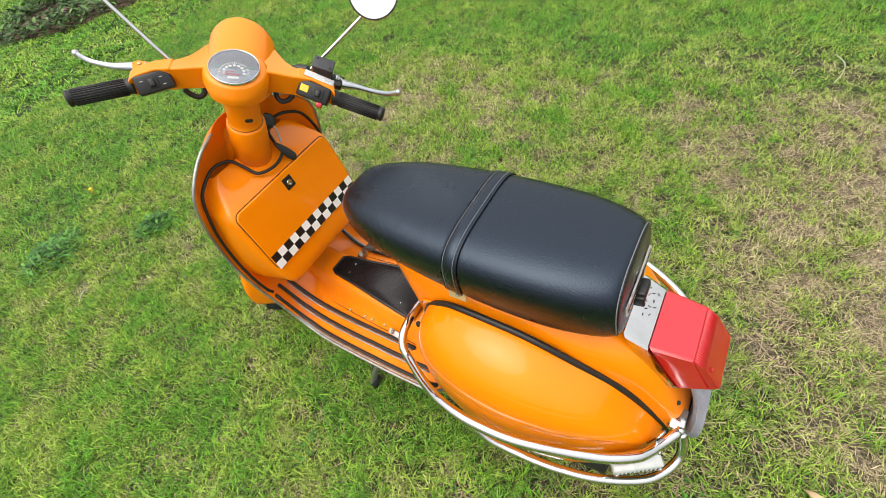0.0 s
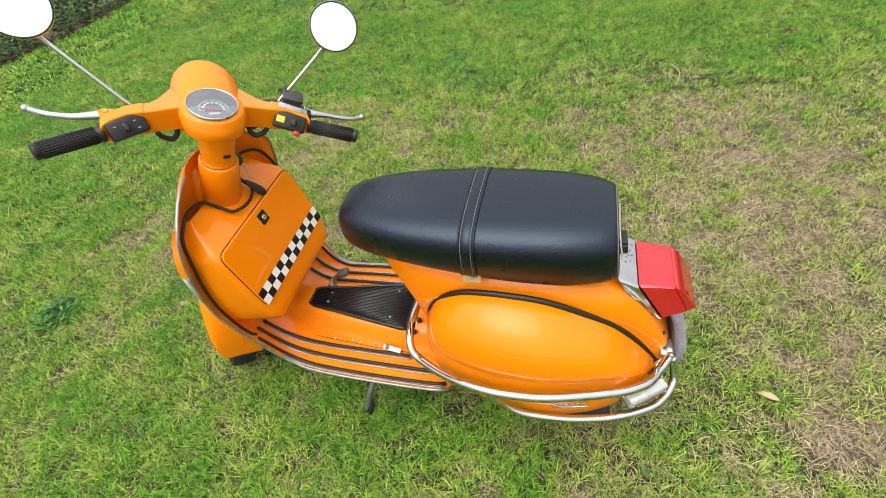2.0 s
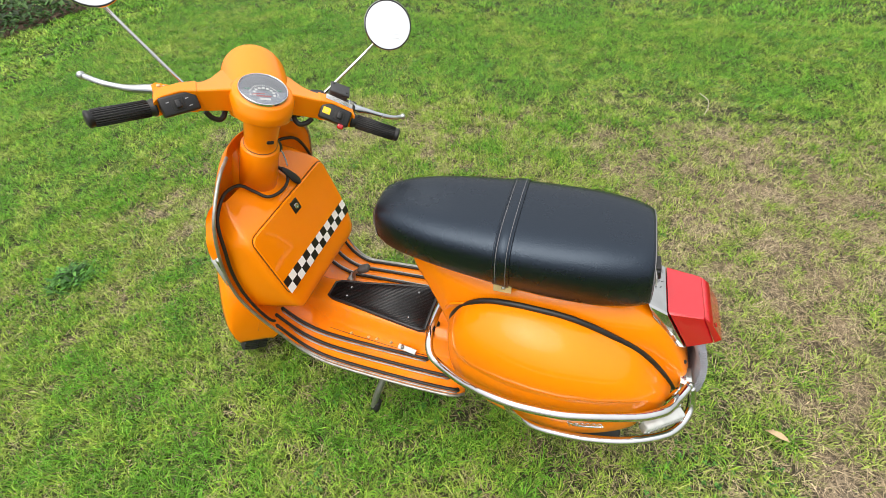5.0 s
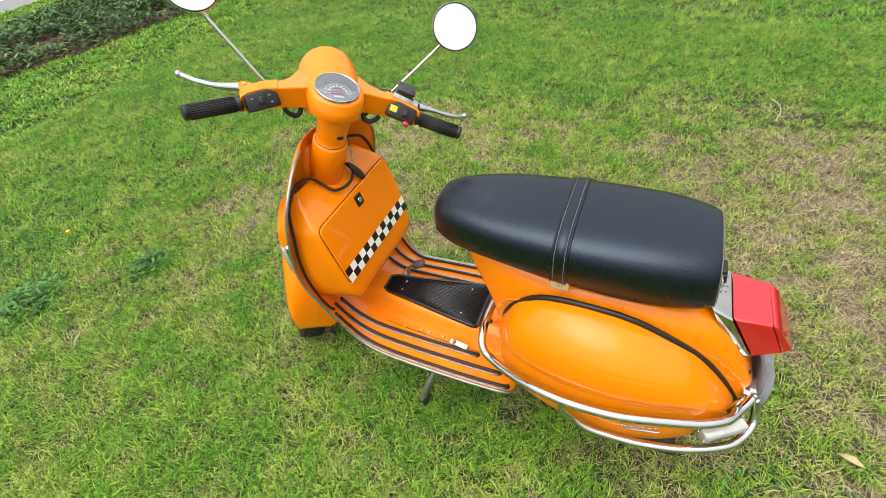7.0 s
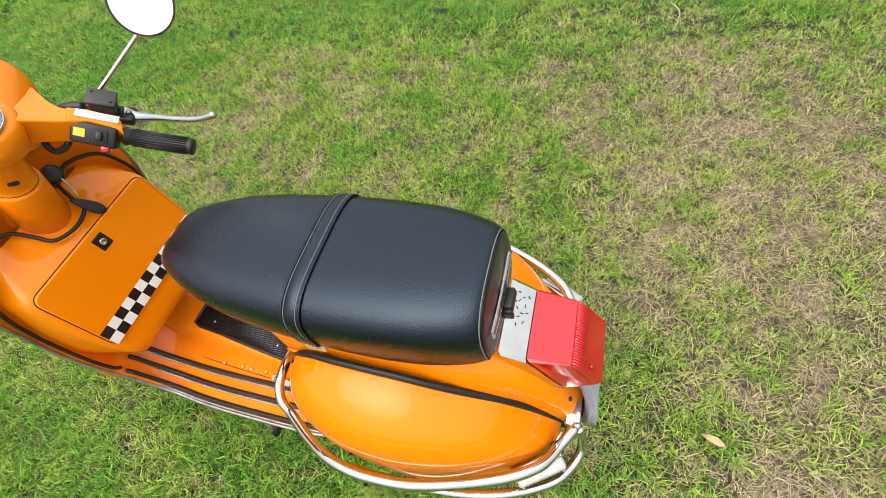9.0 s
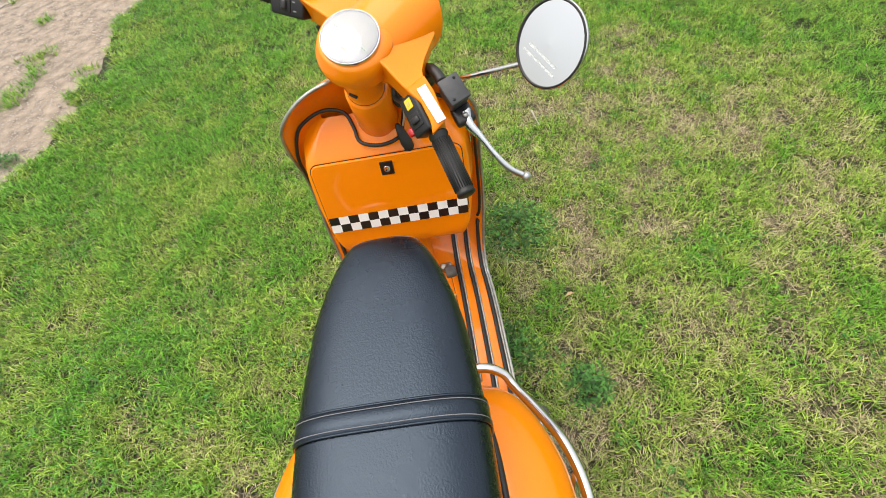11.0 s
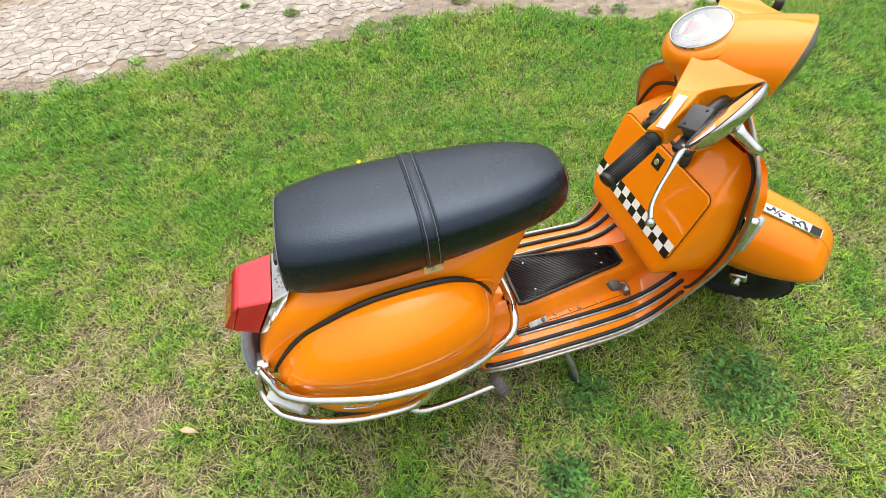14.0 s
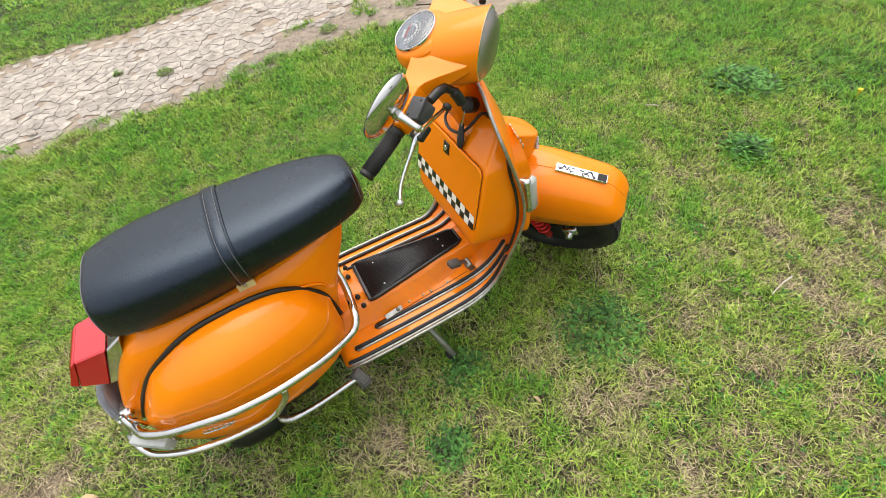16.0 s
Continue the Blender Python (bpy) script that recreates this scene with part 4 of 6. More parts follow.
# handlebar ends: switch housings, grips, levers, mirrors
def bar_side(side):
    y = lambda v: side * v
    hous = part("switch_housing", steered(loft([wing_ring(y(l), *q) for l, *q in ((0.126, 0.012, 0.050, -0.012, 0.044, 0.008), (0.130, 0.010, 0.052, -0.014, 0.0465, 0.008), (0.160, 0.012, 0.044, -0.016, 0.0405, 0.003), (0.190, 0.001, 0.030, -0.016, 0.0335), (0.203, -0.008, 0.022, -0.016, 0.0295), (0.207, -0.011, 0.019, -0.013, 0.0255))])), ORANGE, headset)
    sharpen(hous)
    flatten(hous)
    # the box leans back and follows the sweep of the bar
    bx = pose(0.0012, y(0.162), 0.0125, -side * 10, 46, side * 14)
    box = part("switch_box", steered(block(0.030, 0.072, 0.039, bx @ pose(0, 0, 0.002), 0.004)), PLASTIC, hous, "black plastic switch box")
    rocker = part("switch_plate", steered(block(0.003, 0.026, 0.024, bx @ pose(-0.0155, y(0.004 if side > 0 else 0.010), 0.002), 0.001)), DARK, box)
    part("switch", steered(block(0.008, 0.012, 0.017, bx @ pose(-0.0175, y(0.004 if side > 0 else 0.010), 0.002, 0, 8, 0), 0.003)), PLASTIC, rocker)
    if side > 0:
        for l, z in ((0.022, 0.009), (-0.016, 0.009), (-0.018, -0.006)):
            part("switch_mark", steered(block(0.0008, 0.006, 0.0016, bx @ pose(-0.0152, l, z), 0)), SILVER_INK, box, smooth=False)
    # grip swept back
    a, b = Vector((0.001, y(0.205), 0.003)), Vector((-0.046, y(0.318), 0.003))
    d = (b - a)
    prof = [(0.012, 0.0), (0.0175, 0.001), (0.0175, 0.006), (0.0156, 0.008), (0.0152, d.length - 0.009), (0.0166, d.length - 0.006), (0.0164, d.length - 0.002), (0.012, d.length)]
    m = frame_at(a, d)
    grip = part("grip", steered(lathe(prof, m, 24)), RUBBER, hous, "ribbed black rubber grip")
    bm = bmesh.new()
    for k in range(22):
        t = 2 * math.pi * k / 22
        rod(m @ Vector((0.0160 * math.cos(t), 0.0160 * math.sin(t), 0.014)), m @ Vector((0.0160 * math.cos(t), 0.0160 * math.sin(t), d.length - 0.012)), 0.0013, 5, bm=bm)
    part("grip_ribs", steered(bm), RUBBER, grip)
    return hous


left = bar_side(1)
right = bar_side(-1)
# clutch lever, left
cl = part("clutch_lever", steered(tube(curve([(0.050, 0.188, 0.005), (0.053, 0.210, 0.005), (0.054, 0.248, 0.002), (0.060, 0.277, 0.001), (0.070, 0.302, -0.001), (0.096, 0.331, -0.010)]), [0.0058 + 0.0085 * max(0.0, 1 - k / 22) ** 1.3 for k in range(41)], 10, flat=0.6)), ALLOY, left, "bright alloy clutch lever with ball end")
part("lever_ball", steered(lathe([(0.0001, -0.0085), (0.006, -0.006), (0.0085, 0), (0.006, 0.006), (0.0001, 0.0085)], pose(0.100, 0.334, -0.012), 16)), ALLOY, cl)
part("lever_mount", steered(loft([[(0.036, 0.130, a), (0.012, 0.203, a), (0.056 - k, 0.212, a), (0.066 - k, 0.203, a), (0.058 - k, 0.160, a)] for a, k in ((-0.014, 0.004), (-0.011, 0.0), (0.013, 0.0), (0.016, 0.004))])), ORANGE, left, smooth=False)
part("mount_screw", steered(lathe([(0.0001, 0.003), (0.003, 0.0028), (0.0045, 0.0)], pose(0.052, 0.198, 0.016), 12)), BRASS, left)
# front brake master cylinder and lever, right
rm = pose(0.067, -0.182, 0.0195, 8, 0, -14)
mc = part("brake_reservoir", steered(block(0.034, 0.043, 0.034, rm, 0.004)), FADED, right, "faded black plastic brake reservoir with a screwed lid")
lid = part("reservoir_lid", steered(block(0.038, 0.048, 0.008, rm @ pose(0, 0, 0.019), 0.0025)), FADED, mc)
for k in (-1, 1):
    part("lid_screw", steered(lathe([(0.0001, 0.0014), (0.002, 0.0012), (0.0028, 0.0)], rm @ pose(0.010 * k, 0.016 * k, 0.023), 10)), DARK, lid)
part("lever_pivot", steered(block(0.036, 0.036, 0.018, pose(0.058, -0.212, -0.004, 0, 0, -20), 0.005)), PLASTIC, mc)
part("hose_drop", steered(tube(curve([(0.078, -0.100, -0.012), (0.084, -0.094, -0.030), (0.086, -0.094, -0.052), (0.086, -0.096, -0.066)]), [0.009] * 9 + [0.012] * 16, 10)), PLASTIC, mc)
part("pivot_bolt", steered(lathe([(0.0001, 0.004), (0.004, 0.0038), (0.006, 0.0)], pose(0.057, -0.219, 0.006), 10)), STEEL, mc)
part("brake_hose", steered(tube(curve([(0.072, -0.150, 0.014), (0.080, -0.125, 0.008), (0.082, -0.105, -0.005), (0.075, -0.09, -0.02)]), 0.010, 10)), PLASTIC, mc)
lv = part("brake_lever", steered(tube(curve([(0.062, -0.210, -0.003), (0.052, -0.231, -0.004), (0.049, -0.262, -0.007), (0.044, -0.298, -0.012), (0.043, -0.333, -0.017), (0.051, -0.362, -0.020)]), [0.0058 + 0.0095 * max(0.0, 1 - k / 20) ** 1.3 for k in range(41)], 10, flat=0.6)), ALLOY, right, "bright alloy brake lever with ball end")
part("lever_ball", steered(lathe([(0.0001, -0.0085), (0.006, -0.006), (0.0085, 0), (0.006, 0.006), (0.0001, 0.0085)], pose(0.053, -0.366, -0.020), 16)), ALLOY, lv)
# bright strip, yellow label and red button on the right housing
part("housing_sticker", steered(block(0.017, 0.066, 0.0012, pose(0.0225, -0.174, 0.0382, 12, 0, -15), 0)), CHROME_WORN, right, smooth=False)
bx = pose(0.0012, -0.162, 0.0125, 10, 46, -14)
yl = part("switch_label", steered(block(0.0015, 0.018, 0.015, bx @ pose(-0.0153, 0.021, 0.002), 0.0005)), YELLOW, right, "yellow label with dark bars", smooth=False)
for z in (-0.002, 0.002):
    part("label_mark", steered(block(0.0012, 0.008, 0.0018, bx @ pose(-0.0160, 0.021, 0.002 + z), 0)), BRASS, yl, smooth=False)
part("starter_button", steered(block(0.014, 0.015, 0.012, bx @ pose(-0.010, -0.020, -0.021), 0.003)), RED_DEEP, right, "red starter button")
# mirrors
for side, hous in ((1, left), (-1, right)):
    stem = part("mirror_stem", steered(tube(curve([(0.092, side * 0.143, -0.022), (0.097, side * 0.152, -0.010), (0.120, side * 0.192, 0.025), (0.160, side * 0.261, 0.086), (0.187, side * 0.306, 0.126)]), 0.0043, 10)), CHROME, hous, "thin chrome mirror stem")
    part("stem_nut", steered(lathe([(0.006, 0), (0.0085, 0.003), (0.0085, 0.016), (0.006, 0.019)], frame_at((0.090, side * 0.139, -0.026), (0.3, side * 0.5, 0.8)), 8)), DARK, stem)
    mm = frame_at((0.148, side * 0.294, 0.175), (-0.69, -0.10, 0.69) if side > 0 else (-0.729, 0.283, 0.624), (0, 1, 0))
    head = part("mirror", steered(lathe([(0.0001, -0.017), (0.02, -0.0165), (0.045, -0.012), (0.0545, -0.005), (0.0570, 0.0), (0.0575, 0.003), (0.0560, 0.0045)], mm, 48, full=False)), CHROME, stem, "round chrome mirror with thin black rim")
    part("mirror_rim", steered(lathe([(0.0562, 0.003), (0.0562, 0.0052), (0.0535, 0.0055), (0.0532, 0.003)], mm, 48, full=False)), RUBBER, head)
    part("mirror_glass", steered(lathe([(0.0538, 0.0035), (0.0001, 0.0045)], mm, 48, full=False)), MIRROR, head)
    part("mirror_joint", steered(tube([mm @ Vector((0, 0, -0.014)), mm @ Vector((0, 0, -0.030)), mm @ Vector((0, 0, -0.055)), mm @ Vector((0, 0, -0.064))], [0.011, 0.007, 0.0055, 0.0065], 14)), CHROME, head)

# safety wording on the right mirror, in two lines
def wording(text, size, m, parent):
    cu = bpy.data.curves.new("wording", "FONT")
    cu.body, cu.size, cu.align_x, cu.align_y = text, size, "CENTER", "CENTER"
    tmp = new("wording_source", cu)
    me = bpy.data.meshes.new_from_object(tmp)
    bpy.data.objects.remove(tmp)
    me.transform(S @ m)
    me.materials.append(WHITE)
    ob = new("mirror_wording", me)
    ob.parent = parent


for k, line in enumerate(("OBJECTS IN MIRROR ARE", "CLOSER THAN THEY APPEAR")):
    wording(line, 0.0050, mm @ pose(0.0, 0.0, 0.0054) @ pose(0, 0, 0, 0, 0, 180) @ pose(0, -0.017 - 0.0100 * k, 0), head)

# key fob hanging from the ignition
ignition = part("ignition_switch", lathe([(0.018, -0.012), (0.0195, 0.010), (0.0195, 0.014), (0.012, 0.016), (0.0001, 0.016)], frame_at((0.728, -0.062, 0.842), (-0.85, -0.2, 0.45)), 20), PLASTIC, scooter, "round black ignition lock with key")
fob = part("key_ring", tube(curve([(0.713, -0.063, 0.842), (0.706, -0.064, 0.826), (0.702, -0.060, 0.806), (0.699, -0.055, 0.792)]), 0.0022, 6), ALLOY, ignition)
fm = frame_at((0.696, -0.052, 0.764), (-0.9, -0.1, 0.42), (0, 0.25, 1))
bm = loft([[tuple(fm @ Vector((x, w * math.cos(2 * math.pi * k / 14), h * math.sin(2 * math.pi * k / 14)))) for k in range(14)]
           for x, w, h in ((0.034, 0.003, 0.003), (0.028, 0.0065, 0.0045), (0.010, 0.0105, 0.0058), (-0.012, 0.0135, 0.006), (-0.026, 0.0115, 0.0055), (-0.033, 0.006, 0.004))])
part("key_fob", bm, PLASTIC, fob, "black leather key fob")

# ---------------------------------------------------------------- front fender and wheel
# local rows: f, ridge a, lower edge a, half width
FENDER = [(-0.212, -0.775, -0.800, 0.050), (-0.206, -0.735, -0.795, 0.070), (-0.192, -0.670, -0.775, 0.084), (-0.165, -0.600, -0.750, 0.094), (-0.12, -0.535, -0.725, 0.101), (-0.06, -0.488, -0.703, 0.105), (0.0, -0.468, -0.692, 0.107), (0.06, -0.482, -0.690, 0.107), (0.12, -0.506, -0.691, 0.106),
          (0.18, -0.539, -0.694, 0.1015), (0.235, -0.576, -0.697, 0.0945), (0.262, -0.604, -0.700, 0.086), (0.278, -0.636, -0.703, 0.073), (0.287, -0.675, -0.708, 0.055), (0.291, -0.703, -0.714, 0.032)]
ff = curve([(r[0], r[3], r[1]) for r in FENDER], 4)
fd = curve([(r[2], 0, 0) for r in FENDER], 4)
rings = []
for p, q in zip(ff, fd):
    ring = []
    for k in range(29):
        v = -1 + 2 * k / 28
        a = v * math.pi / 2
        # broad, softly crowned top with rounded shoulders and straight skirts
        g = min(max((p.x - 0.08) / 0.2, 0.0), 1.0)
        y = p.y * math.copysign(abs(math.sin(a)) ** (0.70 + 0.22 * g), v)
        cut = (0.062 if v > 0 else 0.034) * min(max((0.16 - p.x) / 0.14, 0.0), 1.0)
        low = min(q.x + cut, p.z - 0.01)
        z = low + (p.z - low) * math.cos(a) ** (0.60 + 0.32 * g)
        ring.append((p.x, y, z))
    rings.append(ring)
fender = part("front_fender", steered(loft(rings, closed=False)), ORANGE, scooter, "orange front fender with chrome crest")
fs = fender.modifiers.new("thick", "SOLIDIFY")
fs.thickness = 0.003
crest_m = frame_at((0.193, 0.002, -0.5495), (0.532, 0, 0.847), (0.847, 0, -0.532))
crest = part("fender_crest", steered(loft([[tuple(crest_m @ Vector((x, y, 0.004 + z))) for y, z in ((-0.014, 0), (-0.012, 0.005), (0.012, 0.005), (0.014, 0))] for x in (-0.076, -0.04, 0.0, 0.04, 0.076)])), CHROME_WORN, fender, "chrome crest strip with dark marks", smooth=False)
rng = random.Random(16)
for i in range(22):
    # worn dark strokes in two groups, then an end darkened to stand for a reflection
    x = -0.066 + i * 0.0036 if i < 12 else 0.0 + (i - 12) * 0.0042
    part("crest_mark", steered(block(rng.uniform(0.006, 0.013), rng.uniform(0.0022, 0.0042), 0.0008, crest_m @ pose(x, rng.uniform(-0.0075, 0.0075), 0.0095, 0, 0, rng.uniform(-70, 70)), 0)), INK, crest, smooth=False)
part("crest_end", steered(block(0.026, 0.0225, 0.0008, crest_m @ pose(0.0605, 0, 0.0092), 0)), DARK, crest, "dark end of the crest, a reflection put in as colour", smooth=False)
part("fender_seam", steered(tube([Vector((p.x, 0, p.z)) for p in ff[5:-3]], 0.0016, 5)), ORANGE, fender)
wheel(S @ frame_at((0.023, 0, -0.859), (0, 1, 0)), "front_wheel", DARK)
arm = part("fork_arm", steered(tube(curve([(-0.03, -0.075, -0.62), (-0.045, -0.085, -0.74), (-0.02, -0.085, -0.83), (0.02, -0.08, -0.86)]), 0.016, 10)), DARK, scooter, "dark fork link with red spring damper")
bm = bmesh.new()
tube([Vector((0.02 + 0.020 * math.cos(k * 0.7), -0.085 + 0.020 * math.sin(k * 0.7), -0.60 - k * 0.0030)) for k in range(60)], 0.0045, 6, bm=bm)
part("damper_spring", steered(bm), REDPAINT, arm, "red coil spring")
part("damper", steered(rod((0.02, -0.085, -0.58), (0.02, -0.085, -0.82), 0.012, 12)), REDPAINT, arm)
part("brake_caliper", steered(block(0.05, 0.03, 0.04, pose(0.10, -0.07, -0.80), 0.008)), ALLOY, arm)
part("caliper_bolt", steered(rod((0.10, -0.05, -0.80), (0.10, -0.105, -0.80), 0.012, 10)), ALLOY, arm)

# ---------------------------------------------------------------- ground, drive, grass
def ground_material():
    """Dark thatch under the grass, its colour deepened for the shade between blades; pale brown litter on the worn
    spots.
    """
    m = bpy.data.materials.new("soil_and_thatch")
    m.use_nodes = True
    n, l = m.node_tree.nodes, m.node_tree.links
    b = n["Principled BSDF"]
    b.inputs["Roughness"].default_value = 0.95
    tc, at = n.new("ShaderNodeTexCoord"), n.new("ShaderNodeAttribute")
    at.attribute_name = "worn"
    fine_n, grit = n.new("ShaderNodeTexNoise"), n.new("ShaderNodeTexNoise")
    fine_n.inputs["Scale"].default_value, fine_n.inputs["Detail"].default_value = 45.0, 6.0
    grit.inputs["Scale"].default_value, grit.inputs["Detail"].default_value = 260.0, 4.0
    for q in (fine_n, grit):
        l.new(tc.outputs["Object"], q.inputs["Vector"])
    add = n.new("ShaderNodeMath")
    add.operation = "MULTIPLY_ADD"
    add.inputs[1].default_value = 1.6
    l.new(fine_n.outputs["Fac"], add.inputs[0])
    l.new(at.outputs["Fac"], add.inputs[2])
    mr = n.new("ShaderNodeMapRange")
    mr.inputs["From Min"].default_value, mr.inputs["From Max"].default_value = 1.10, 2.20
    l.new(add.outputs[0], mr.inputs["Value"])
    ramp = n.new("ShaderNodeValToRGB")
    e = ramp.color_ramp.elements
    e[0].position, e[0].color = 0.0, (0.028, 0.034, 0.011, 1)
    e[1].position, e[1].color = 1.0, (0.30, 0.235, 0.170, 1)
    e.new(0.45).color = (0.115, 0.090, 0.062, 1)
    l.new(mr.outputs["Result"], ramp.inputs["Fac"])
    sp = n.new("ShaderNodeMapRange")
    sp.inputs["From Min"].default_value, sp.inputs["From Max"].default_value = 0.35, 0.65
    sp.inputs["To Min"].default_value, sp.inputs["To Max"].default_value = 0.5, 1.35
    l.new(grit.outputs["Fac"], sp.inputs["Value"])
    mul = n.new("ShaderNodeMixRGB")
    mul.blend_type = "MULTIPLY"
    mul.inputs["Fac"].default_value = 1.0
    l.new(ramp.outputs["Color"], mul.inputs["Color1"])
    l.new(sp.outputs["Result"], mul.inputs["Color2"])
    l.new(mul.outputs["Color"], b.inputs["Base Color"])
    bp = n.new("ShaderNodeBump")
    bp.inputs["Strength"].default_value, bp.inputs["Distance"].default_value = 0.9, 0.012
    l.new(grit.outputs["Fac"], bp.inputs["Height"])
    l.new(bp.outputs["Normal"], b.inputs["Normal"])
    return m


def grass_material(name, young, mid, dry, dry_low, dry_high):
    m = bpy.data.materials.new(name)
    m.use_nodes = True
    n, l = m.node_tree.nodes, m.node_tree.links
    b = n["Principled BSDF"]
    b.inputs["Roughness"].default_value = 0.50
    b.inputs["Specular IOR Level"].default_value = 0.3
    geo, tc = n.new("ShaderNodeNewGeometry"), n.new("ShaderNodeTexCoord")
    big = n.new("ShaderNodeTexNoise")
    big.inputs["Scale"].default_value, big.inputs["Detail"].default_value = 1.5, 4.0
    l.new(tc.outputs["Object"], big.inputs["Vector"])
    ramp = n.new("ShaderNodeValToRGB")
    e = ramp.color_ramp.elements
    e[0].position, e[0].color = 0.0, (*young, 1)
    e[1].position, e[1].color = 1.0, (*dry, 1)
    e.new(0.5).color = (*mid, 1)
    e.new(0.78).color = (*[0.5 * (p + q) for p, q in zip(mid, dry)], 1)
    mr = n.new("ShaderNodeMapRange")
    mr.inputs["From Min"].default_value, mr.inputs["From Max"].default_value = 0.40, 0.60
    mr.inputs["To Min"].default_value, mr.inputs["To Max"].default_value = dry_low, dry_high
    patch = n.new("ShaderNodeTexNoise")
    patch.inputs["Scale"].default_value, patch.inputs["Detail"].default_value = 7.0, 3.0
    l.new(tc.outputs["Object"], patch.inputs["Vector"])
    both = n.new("ShaderNodeMixRGB")
    both.inputs["Fac"].default_value = 0.5
    l.new(big.outputs["Fac"], both.inputs["Color1"])
    l.new(patch.outputs["Fac"], both.inputs["Color2"])
    l.new(both.outputs["Color"], mr.inputs["Value"])
    mul, worn, wm = n.new("ShaderNodeMath"), n.new("ShaderNodeAttribute"), n.new("ShaderNodeMath")
    mul.operation = wm.operation = "MULTIPLY_ADD"
    worn.attribute_name = "worn"
    l.new(geo.outputs["Random Per Island"], mul.inputs[0])
    mul.inputs[1].default_value = 0.55
    l.new(mr.outputs["Result"], mul.inputs[2])
    l.new(worn.outputs["Fac"], wm.inputs[0])
    wm.inputs[1].default_value = 0.8
    l.new(mul.outputs[0], wm.inputs[2])
    l.new(wm.outputs[0], ramp.inputs["Fac"])
    # each blade a little lighter or darker than the next
    far, fr, tone, shade = n.new("ShaderNodeMath"), n.new("ShaderNodeMath"), n.new("ShaderNodeMapRange"), n.new("ShaderNodeMixRGB")
    far.operation, fr.operation, shade.blend_type = "MULTIPLY", "FRACT", "MULTIPLY"
    far.inputs[1].default_value, shade.inputs["Fac"].default_value = 17.31, 1.0
    tone.inputs["To Min"].default_value, tone.inputs["To Max"].default_value = 0.24, 1.84
    l.new(geo.outputs["Random Per Island"], far.inputs[0])
    l.new(far.outputs[0], fr.inputs[0])
    l.new(fr.outputs[0], tone.inputs["Value"])
    l.new(ramp.outputs["Color"], shade.inputs["Color1"])
    l.new(tone.outputs["Result"], shade.inputs["Color2"])
    l.new(shade.outputs["Color"], b.inputs["Base Color"])
    tr = n.new("ShaderNodeBsdfTranslucent")
    l.new(shade.outputs["Color"], tr.inputs["Color"])
    mx = n.new("ShaderNodeMixShader")
    mx.inputs["Fac"].default_value = 0.22
    l.new(b.outputs["BSDF"], mx.inputs[1])
    l.new(tr.outputs["BSDF"], mx.inputs[2])
    l.new(mx.outputs["Shader"], n["Material Output"].inputs["Surface"])
    return m


GROUND = ground_material()
GRASS = grass_material("grass_blades", (0.112, 0.295, 0.022), (0.286, 0.390, 0.054), (0.43, 0.355, 0.235), -0.42, 0.12)
DRY = grass_material("dry_grass", (0.22, 0.165, 0.092), (0.32, 0.25, 0.155), (0.46, 0.375, 0.26), 0.0, 0.3)
WEED = grass_material("weed_leaves", (0.036, 0.12, 0.024), (0.070, 0.19, 0.032), (0.13, 0.27, 0.06), 0.0, 0.3)
VERGE = grass_material("verge_leaves", (0.09, 0.20, 0.035), (0.20, 0.30, 0.06), (0.36, 0.36, 0.14), -0.1, 0.4)
CLOVER = grass_material("clover_leaves", (0.040, 0.15, 0.022), (0.075, 0.22, 0.035), (0.15, 0.29, 0.06), -0.1, 0.3)
COVER = grass_material("ground_cover_leaves", (0.022, 0.065, 0.016), (0.055, 0.125, 0.03), (0.17, 0.24, 0.08), -0.1, 0.4)
STONE = mat("pale_stone", (0.36, 0.32, 0.28), 0.9, noise_scale=30.0, vary=0.25, bump=0.5, bump_scale=120)
SLAB = mat("cracked_asphalt", (0.34, 0.305, 0.27), 0.92, noise_scale=14.0, vary=0.34, dirt=0.8, dirt_color=(0.17, 0.14, 0.11), bump=1.0, bump_scale=110)
sn, sl = SLAB.node_tree.nodes, SLAB.node_tree.links
s_bsdf = sn["Principled BSDF"]
s_old = s_bsdf.inputs["Base Color"].links[0].from_socket
s_obj, s_geo, s_add, s_map, s_mul = sn.new("ShaderNodeObjectInfo"), sn.new("ShaderNodeNewGeometry"), sn.new("ShaderNodeMath"), sn.new("ShaderNodeMapRange"), sn.new("ShaderNodeMixRGB")
s_add.operation, s_mul.blend_type = "ADD", "MULTIPLY"
s_mul.inputs["Fac"].default_value = 1.0
sl.new(s_obj.outputs["Random"], s_add.inputs[0])
sl.new(s_geo.outputs["Random Per Island"], s_add.inputs[1])
s_map.inputs["From Max"].default_value, s_map.inputs["To Min"].default_value, s_map.inputs["To Max"].default_value = 2.0, 0.68, 1.24
sl.new(s_add.outputs[0], s_map.inputs["Value"])
sl.new(s_old, s_mul.inputs["Color1"])
sl.new(s_map.outputs["Result"], s_mul.inputs["Color2"])
sl.new(s_mul.outputs["Color"], s_bsdf.inputs["Base Color"])
BED = mat("drive_bed", (0.27, 0.215, 0.165), 0.95, noise_scale=14.0, vary=0.4, bump=0.8, bump_scale=90)
MULCH = mat("mulch", (0.11, 0.07, 0.048), 0.95, noise_scale=6.0, vary=0.4, bump=1.0, bump_scale=60)
ASPHALT = mat("asphalt", (0.22, 0.22, 0.23), 0.9, noise_scale=12.0, vary=0.15, bump=0.4, bump_scale=200)
